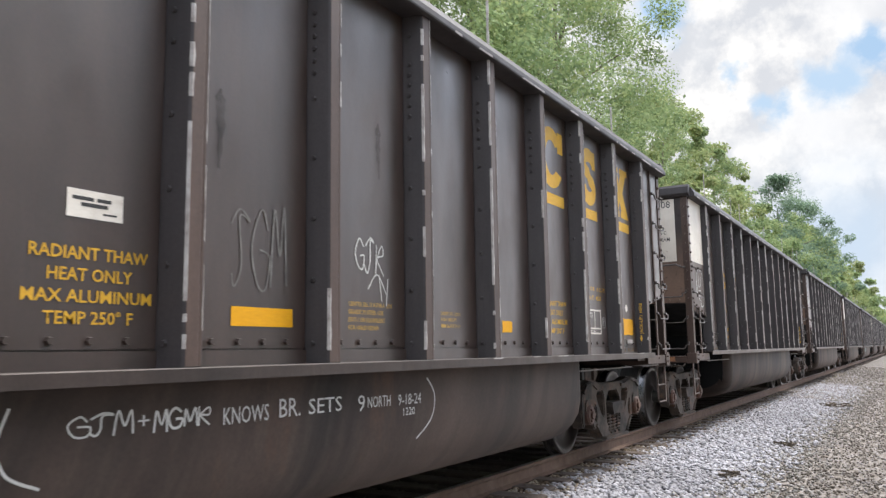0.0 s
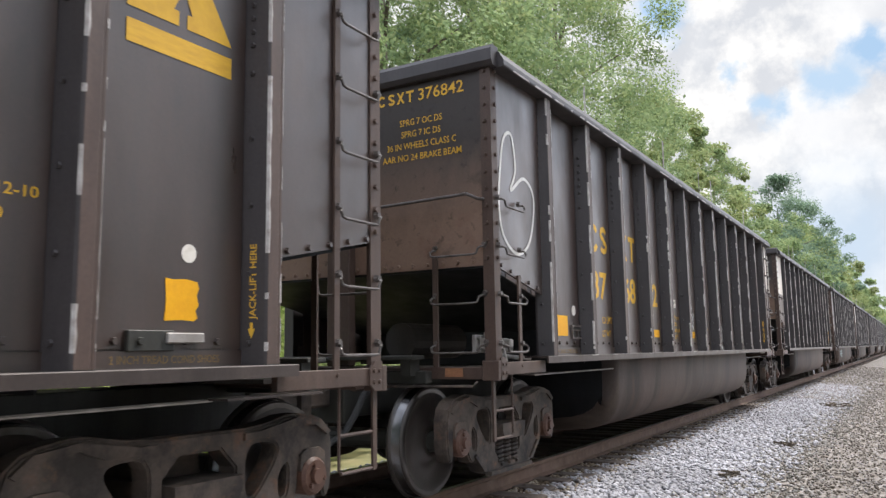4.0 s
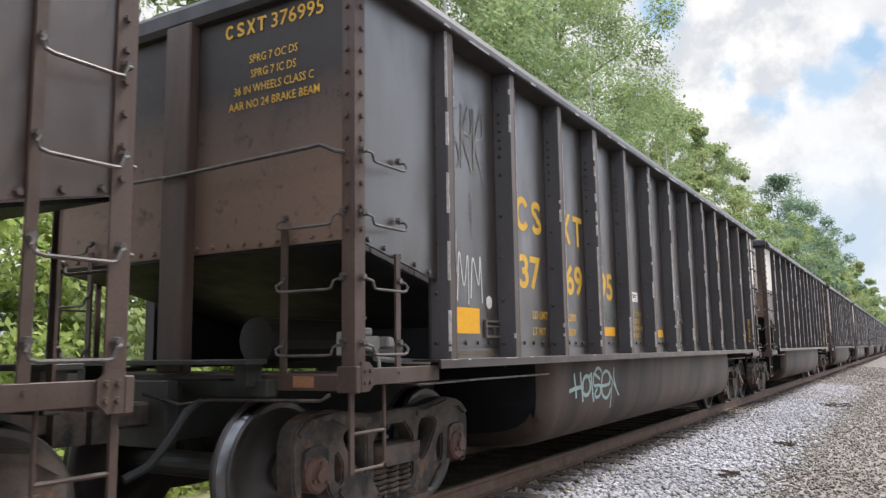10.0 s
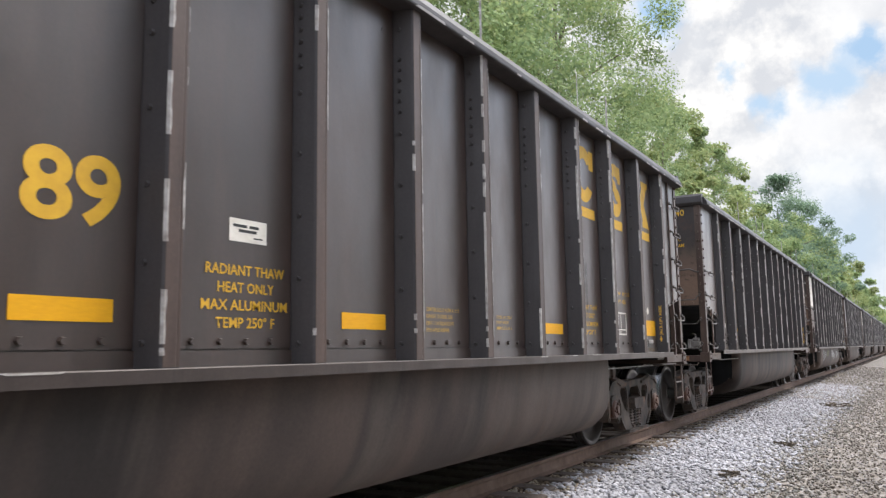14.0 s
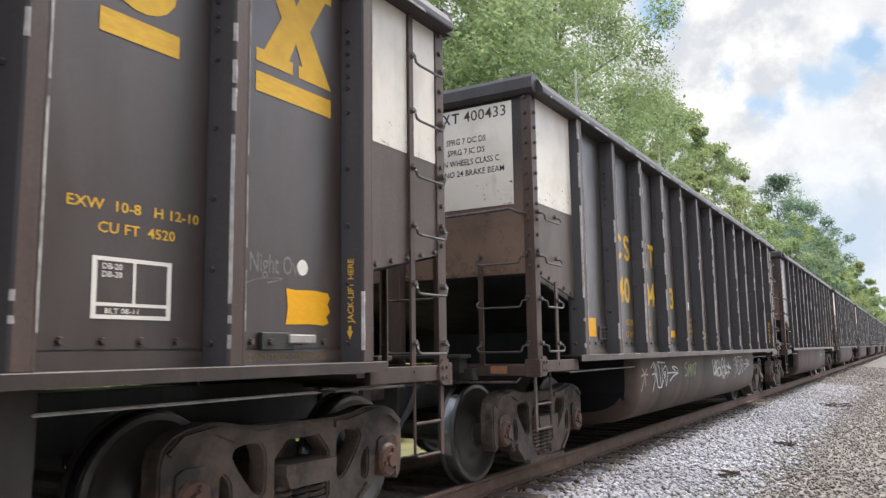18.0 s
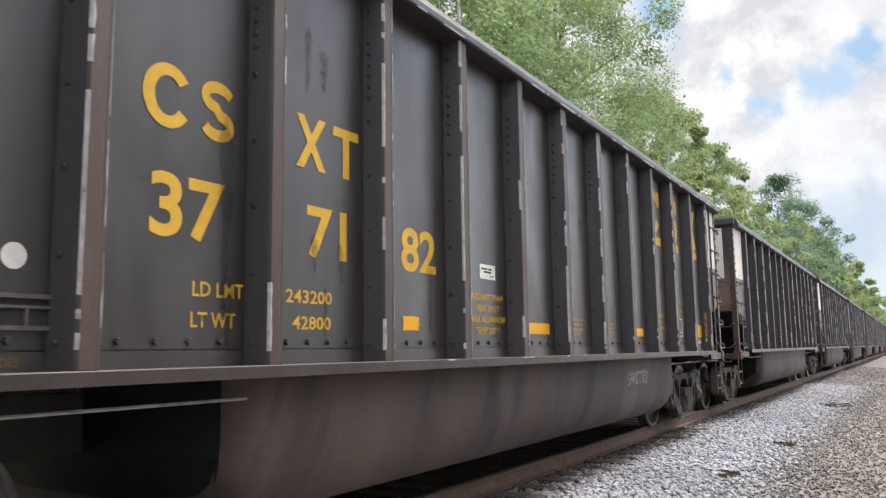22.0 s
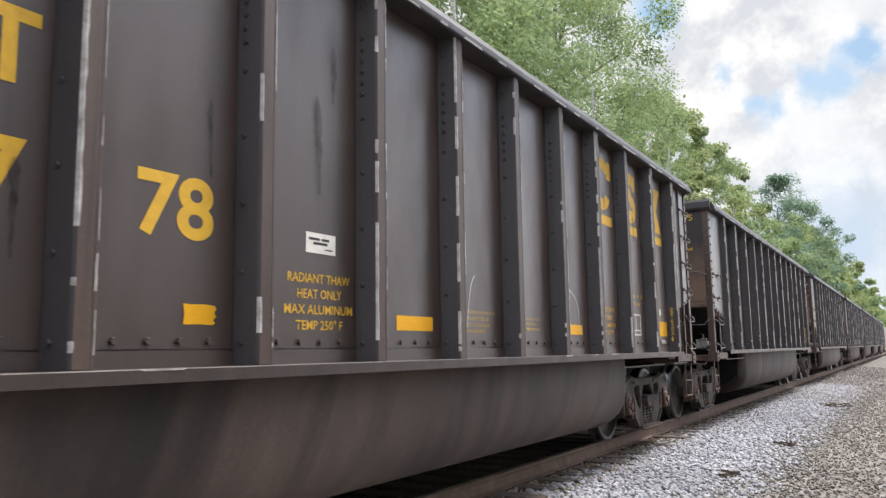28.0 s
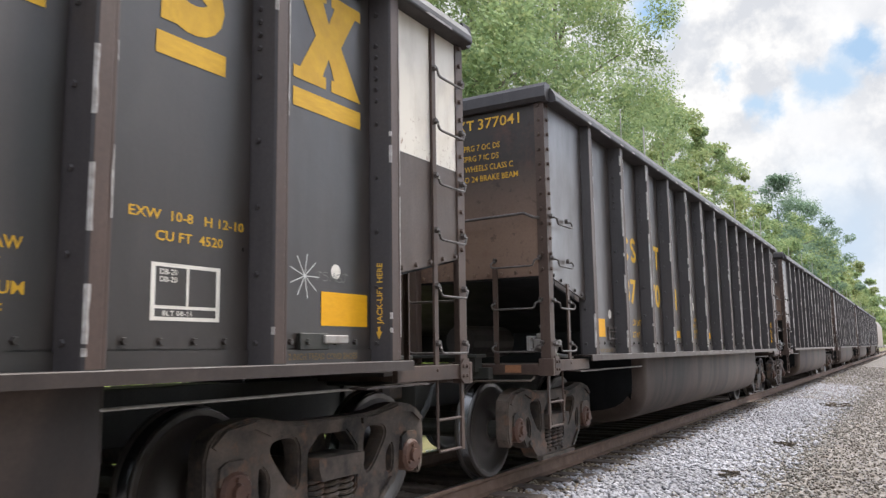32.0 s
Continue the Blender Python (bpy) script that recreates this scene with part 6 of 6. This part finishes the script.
def litter(x, y, spread, count, seed, label):
    """A small heap of dead leaves and splinters on the stones."""
    r = random.Random(seed)

    def fill(bm):
        for _ in range(count):
            a = r.uniform(0, 6.3)
            d = spread * r.random() ** 0.7
            u, v = x + 0.5 * d * math.cos(a), y + d * math.sin(a)
            w, n = r.uniform(0, 6.3), r.uniform(0.03, 0.08)
            z = ground_height(u) + 0.045 + r.uniform(0, 0.03)
            ax, ay = n * math.cos(w), n * math.sin(w)
            pts = [(u - ax, v - ay, z - 0.01), (u - 0.3 * ay, v + 0.3 * ax, z + 0.008), (u + ax, v + ay, z + 0.012), (u + 0.3 * ay, v - 0.3 * ax, z - 0.004)]
            top = [bm.verts.new(q) for q in pts]
            low = [bm.verts.new((q[0], q[1], q[2] - 0.02)) for q in pts]
            bm.faces.new(top)
            for i in range(4):
                bm.faces.new((top[i], top[(i + 1) % 4], low[(i + 1) % 4], low[i]))
    me = mesh_of(("litter", seed), fill)
    me.materials.append(LITTER)
    tagged(new("leaf_litter", me), label, "debris", kind="stuff")


litter(2.62, 22.4, 0.75, 55, 1, "dark dead leaves and twigs on the ballast's edge")
litter(2.64, 13.3, 0.24, 14, 2, "small heap of dark dead leaves on the stones")
litter(2.45, 9.8, 0.18, 12, 3, "small heap of dark dead leaves on the stones")


# ---- trees ----
def leaf_cloud(name, rng, clumps, per, size):
    """Leaves as small bent quads gathered in clumps. clumps: rows of x, y, z, radius."""
    c = np.repeat(clumps, per, axis=0)
    n = len(c)
    d = rng.normal(size=(n, 3))
    d /= np.linalg.norm(d, axis=1)[:, None]
    p = c[:, :3] + d * (c[:, 3] * rng.uniform(0.25, 1.05, n) ** 0.6)[:, None] * np.array([1, 1, 0.75])
    nm = 0.6 * rng.normal(size=(n, 3)) + 0.6 * d + np.array([0.35, 0.05, 0.8])
    nm /= np.linalg.norm(nm, axis=1)[:, None]
    a = np.cross(nm, rng.normal(size=(n, 3)))
    a /= np.linalg.norm(a, axis=1)[:, None]
    b = np.cross(nm, a)
    s = (size * rng.uniform(0.6, 1.4, n))[:, None]
    v = np.stack([p - a * s, p + b * s * 0.5, p + a * s, p - b * s * 0.5], 1).reshape(-1, 3)
    f = np.arange(4 * n).reshape(-1, 4)
    return fast_mesh(name, v, f)


def tree(x, y, height, radius, seed, material, leaves=14000, size=0.13, low=0.12, label="tall leafy deciduous tree in green summer leaf"):
    rng = np.random.default_rng(seed)
    z0 = ground_height(x)
    t = thing("tree", label, "tree", "trees behind the track", m=Matrix.Translation((x, y, z0)))
    tips = []

    def trunk(bm):
        top = height * 0.82
        n = 7
        lean = rng.uniform(-0.5, 0.5, 2)
        pts = [(lean[0] * (i / n) ** 2, lean[1] * (i / n) ** 2, -0.2 + (top + 0.2) * i / n) for i in range(n + 1)]
        r0 = height * 0.014
        for i in range(n):
            taper(bm, pts[i], pts[i + 1], r0 * (1 - 0.11 * i), r0 * (1 - 0.11 * (i + 1)))
        for k in range(11):
            f = 0.18 + 0.62 * k / 10
            w = k * 2.4 + rng.uniform(-0.5, 0.5)
            reach = radius * (0.36 + 0.26 * math.sin(math.pi * min(1, f * 1.15)))
            a = Vector((lean[0] * f * f, lean[1] * f * f, top * f))
            b = a + Vector((math.cos(w) * reach * 0.5, math.sin(w) * reach * 0.5, reach * 0.35))
            c = b + Vector((math.cos(w) * reach * 0.5, math.sin(w) * reach * 0.5, reach * 0.2))
            taper(bm, a, b, r0 * 0.4, r0 * 0.25)
            taper(bm, b, c, r0 * 0.25, r0 * 0.08)
            tips.append(c)

    part("trunk", mesh_of(("trunk", seed), trunk), BARK, t)
    m = max(60, int(leaves / 190))
    u = rng.uniform(0, 1, m)
    h = low + (1 - low) * u
    w = rng.uniform(0, 2 * np.pi, m)
    env = np.interp(h, [0, low, 0.35, 0.6, 0.82, 1.0], [0.45, 0.75, 1.0, 0.95, 0.68, 0.12])
    wob = 1 + 0.22 * np.sin(3 * w + seed) + 0.15 * np.sin(7 * h * 3 + seed * 2 + 2 * w)
    r = radius * env * wob * np.where(rng.uniform(0, 1, m) < 0.25, rng.uniform(0.2, 0.7, m), rng.uniform(0.7, 1.0, m))
    clumps = np.stack([r * np.cos(w), r * np.sin(w), h * height, radius * rng.uniform(0.09, 0.21, m)], -1)
    me = leaf_cloud("crown", rng, clumps, max(30, leaves // m), size)
    part("crown", me, material, t)
    return t


def taper(bm, a, b, r0, r1, n=7):
    a, b = Vector(a), Vector(b)
    d = (b - a).normalized()
    u = d.orthogonal().normalized()
    v = d.cross(u)
    p = [bm.verts.new(a + r0 * (math.cos(2 * math.pi * k / n) * u + math.sin(2 * math.pi * k / n) * v)) for k in range(n)]
    q = [bm.verts.new(b + r1 * (math.cos(2 * math.pi * k / n) * u + math.sin(2 * math.pi * k / n) * v)) for k in range(n)]
    for k in range(n):
        bm.faces.new((p[k], p[(k + 1) % n], q[(k + 1) % n], q[k]))


rt = random.Random(11)
for k, (x, y, h, r, mat, n) in enumerate((
        (-14.0, 4.0, 17.0, 5.5, LEAF, 30000), (-14.5, 13.0, 19.0, 6.0, LEAF, 38000), (-11.5, 23.0, 21.0, 6.2, LEAF, 60000), (-12.5, 32.0, 25.0, 6.5, LEAF, 90000),
        (-13.0, 42.5, 30.0, 8.0, LEAF, 105000), (-10.5, 50.0, 16.0, 4.6, LEAF_YELLOW, 14000), (-9.5, 37.0, 13.0, 4.5, LEAF_YELLOW, 12000), (-12.5, 57.0, 22.0, 5.6, LEAF, 20000),
        (-13.0, 66.0, 24.0, 5.6, LEAF_YELLOW, 20000), (-13.0, 76.0, 25.0, 6.2, LEAF, 20000), (-13.0, 86.0, 24.5, 6.2, LEAF_YELLOW, 18000), (-12.0, 96.0, 22.0, 5.5, LEAF, 15000),
        (-10.5, 106.0, 18.0, 6.0, LEAF, 14000), (-11.0, 126.0, 27.5, 9.0, LEAF_DARK, 30000), (-9.5, 118.0, 16.0, 6.0, LEAF, 10000))):
    tree(x, y, h, r, 100 + k, mat, n, 0.10 if y < 60 else 0.17)
y = 142.0
k = 0
while y < 640:
    tree(-12 + rt.uniform(-1.5, 1.5), y, 24.0 + rt.uniform(-2, 2) - (y - 142) * 0.004, 8 + rt.uniform(-1, 1.5), 300 + k, (LEAF, LEAF_YELLOW, LEAF)[k % 3], 9000 if y < 260 else 4500, 0.3 if y < 260 else 0.55)
    y += 12 + rt.uniform(-2, 3) + (y - 142) * 0.03
    k += 1
for k in range(16):
    tree(-21 + rt.uniform(-2, 2), -6 + 9.5 * k + rt.uniform(-2, 2), (23 if 2 < k < 8 else 19) + rt.uniform(-2, 2), 6.5, 700 + k, (LEAF_DARK, LEAF)[k % 2], 9500 if k < 8 else 5000, 0.26, 0.03)


# Unseen row of trees, added to dim the nearest car sides.
for k in range(9):
    tree(17 + rt.uniform(-1.0, 2.0), -18 + 4.9 * k, 11.5 + (k * 37 % 4), 4.4, 800 + k, (LEAF_DARK, LEAF)[k % 2], 2200, 0.42, 0.04, "unseen leafy tree added across the gravel road to block light")
for k, (x, y) in enumerate(((16, 470), (30, 430), (9, 560), (22, 620))):
    tree(x, y, 13 + k, 9.0, 830 + k, LEAF_DARK, 3000, 0.55, 0.04, "distant dark green tree beyond the line")


def bush(x, y, h, r, seed, material, leaves=2600):
    rng = np.random.default_rng(seed)
    t = thing("bush", "leafy green undergrowth bush beside the track", "bush", "bushes behind the track", m=Matrix.Translation((x, y, ground_height(x))))

    def stems(bm):
        for j in range(6):
            w = j * 1.05 + seed
            taper(bm, (0, 0, -0.1), (0.5 * r * math.cos(w), 0.5 * r * math.sin(w), h * 0.7), 0.03, 0.01, 5)
    part("stems", mesh_of(("stems", seed), stems), BARK, t)
    m = 26
    w, q = rng.uniform(0, 2 * np.pi, m), rng.uniform(0, 1, m) ** 0.5
    clumps = np.stack([r * q * np.cos(w), r * q * np.sin(w), h * rng.uniform(0.12, 0.95, m) * (1 - 0.35 * q), r * rng.uniform(0.2, 0.35, m)], -1)
    part("leaves", leaf_cloud("leaves", rng, clumps, leaves // m, 0.085), material, t)


for k in range(9):
    bush(-9.2 - rt.uniform(0, 1.0), 2.0 + 2.5 * k, 6.0 + rt.uniform(-0.5, 1.2), 2.6, 620 + k, LEAF_SUNNY, 7000)
for k in range(22):
    bush(-10.5 - rt.uniform(0, 2.5), 0.5 + 2.6 * k, 4.6 + rt.uniform(-1, 1.5), 2.4, 560 + k, (LEAF, LEAF_DARK)[k % 2], 5200 if k < 12 else 3000)
for k in range(26):
    bush(-6.2 - rt.uniform(0, 2.2), 1.5 + 1.9 * k + rt.uniform(-0.5, 0.5), 2.4 + rt.uniform(-0.6, 1.8), 1.5 + rt.uniform(-0.2, 0.5), 500 + k, (LEAF_SUNNY, LEAF_YELLOW, LEAF_SUNNY)[k % 3], 4200 if k < 12 else 2000)


# ---- cloudy sky far behind ----
def cloud_backdrop():
    k = bpy.data.materials.new("cloudy_sky")
    k.use_nodes = True
    n, l = k.node_tree.nodes, k.node_tree.links
    n.clear()
    co = n.new("ShaderNodeTexCoord")

    def noise_of(scale, detail, rough, lo, hi):
        t = n.new("ShaderNodeTexNoise")
        t.inputs["Scale"].default_value, t.inputs["Detail"].default_value, t.inputs["Roughness"].default_value = scale, detail, rough
        l.new(co.outputs["Object"], t.inputs["Vector"])
        r = n.new("ShaderNodeMapRange")
        r.inputs["From Min"].default_value, r.inputs["From Max"].default_value = lo, hi
        l.new(t.outputs["Fac"], r.inputs["Value"])
        return t, r.outputs["Result"]

    def blend(fac, a, b):
        m = n.new("ShaderNodeMix")
        m.data_type = "RGBA"
        l.new(fac, m.inputs["Factor"])
        for sock, v in ((m.inputs[6], a), (m.inputs[7], b)):
            if isinstance(v, tuple):
                sock.default_value = (*v, 1)
            else:
                l.new(v, sock)
        return m.outputs[2]

    warp, _ = noise_of(0.011, 6, 0.6, 0, 1)
    off = n.new("ShaderNodeVectorMath")
    off.operation = "MULTIPLY_ADD"
    off.inputs[1].default_value = (150, 150, 150)
    l.new(warp.outputs["Color"], off.inputs[0])
    l.new(co.outputs["Object"], off.inputs[2])
    _, shade = noise_of(0.0105, 8, 0.6, 0.40, 0.60)
    color = blend(shade, (0.68, 0.70, 0.745), (1.0, 0.985, 0.97))
    _, low = noise_of(0.004, 4, 0.5, 0.44, 0.72)
    color = blend(low, color, (0.90, 0.905, 0.925))
    for (x, y, z), r0, r1, tint in (((-401, 1604, 712), 20, 85, (0.40, 0.60, 0.86)), ((-20, 1704, 580), 20, 75, (0.42, 0.60, 0.83)), ((-94, 1716, 535), 15, 75, (0.52, 0.68, 0.87)),
                                    ((-293, 1680, 576), 0, 34, (0.56, 0.71, 0.88)), ((-214, 1718, 492), 10, 55, (0.52, 0.68, 0.87)), ((-118, 1785, 198), 10, 260, (0.60, 0.71, 0.85))):
        d = n.new("ShaderNodeVectorMath")
        d.operation = "DISTANCE"
        d.inputs[1].default_value = (x + 75, y + 75, z + 75)
        l.new(off.outputs[0], d.inputs[0])
        r = n.new("ShaderNodeMapRange")
        r.interpolation_type = "SMOOTHSTEP"
        r.inputs["From Min"].default_value, r.inputs["From Max"].default_value = r1, r0
        l.new(d.outputs["Value"], r.inputs["Value"])
        color = blend(r.outputs["Result"], color, tint)
    em = n.new("ShaderNodeEmission")
    em.inputs[1].default_value = 0.52
    l.new(color, em.inputs[0])
    out = n.new("ShaderNodeOutputMaterial")
    l.new(em.outputs[0], out.inputs[0])
    verts, faces = [], []
    nu, nv, rad = 40, 20, 1800.0
    for j in range(nv + 1):
        for i in range(nu + 1):
            a, b = radians(-7 + 77 * i / nu), radians(-1.5 + 38 * j / nv)
            verts.append((-rad * math.sin(a) * math.cos(b), rad * math.cos(a) * math.cos(b), rad * math.sin(b)))
    for j in range(nv):
        for i in range(nu):
            p = j * (nu + 1) + i
            faces.append((p, p + 1, p + nu + 2, p + nu + 1))
    me = bpy.data.meshes.new("backdrop")
    me.from_pydata(verts, [], faces)
    me.materials.append(k)
    return tagged(new("backdrop", me), "bright cloudy summer sky with patches of blue", "sky", kind="structure")


backdrop = cloud_backdrop()

# ---- ties ----
tie_me = mesh_of("tie", lambda bm: box(bm, -1.3, 1.3, -0.115, 0.115, TIE_Z - 0.17, TIE_Z, 0.012))
for k in range(240):
    part("tie", tie_me, TIE_WOOD, track, pose(rt.uniform(-0.12, 0.04), -6 + 0.5 * k, rt.uniform(-0.010, 0.010), 0, 0, rt.uniform(-1.2, 1.2)))


def far_ties(bm):
    for k in range(400):
        box(bm, -1.3, 1.3, 114 + 0.5 * k - 0.115, 114 + 0.5 * k + 0.115, TIE_Z - 0.17, TIE_Z)


tagged(part("far_ties", mesh_of("far_ties", far_ties), TIE_WOOD, track), kind="stuff")


def travelled(t):
    """Metres that the train has rolled at t seconds."""
    for (t0, d0), (t1, d1) in zip(TRAVEL, TRAVEL[1:]):
        if t <= t1:
            return d0 + (d1 - d0) * (t - t0) / (t1 - t0)
    return TRAVEL[-1][1]


def motions():
    """Rolls the cars towards the viewer, turns their wheels and lets the clouds drift."""
    walk(backdrop, [(0.0, pose(0, 0, 0, 0, 0, -0.12)), (32.0, pose(0, 0, 0, 0, 0, 0.36))])
    for car, y, wheels in MOVING:
        walk(car, [(t, pose(0, y - d, 0)) for t, d in TRAVEL])
        if y > 250:
            continue
        for ob, wy in wheels:
            rows = []
            for k in range(321):
                t = k / 10
                rows.append((t, pose(0, wy, 0.457, math.degrees(travelled(t) / 0.457), 0, 0)))
            walk(ob, rows)


motions()
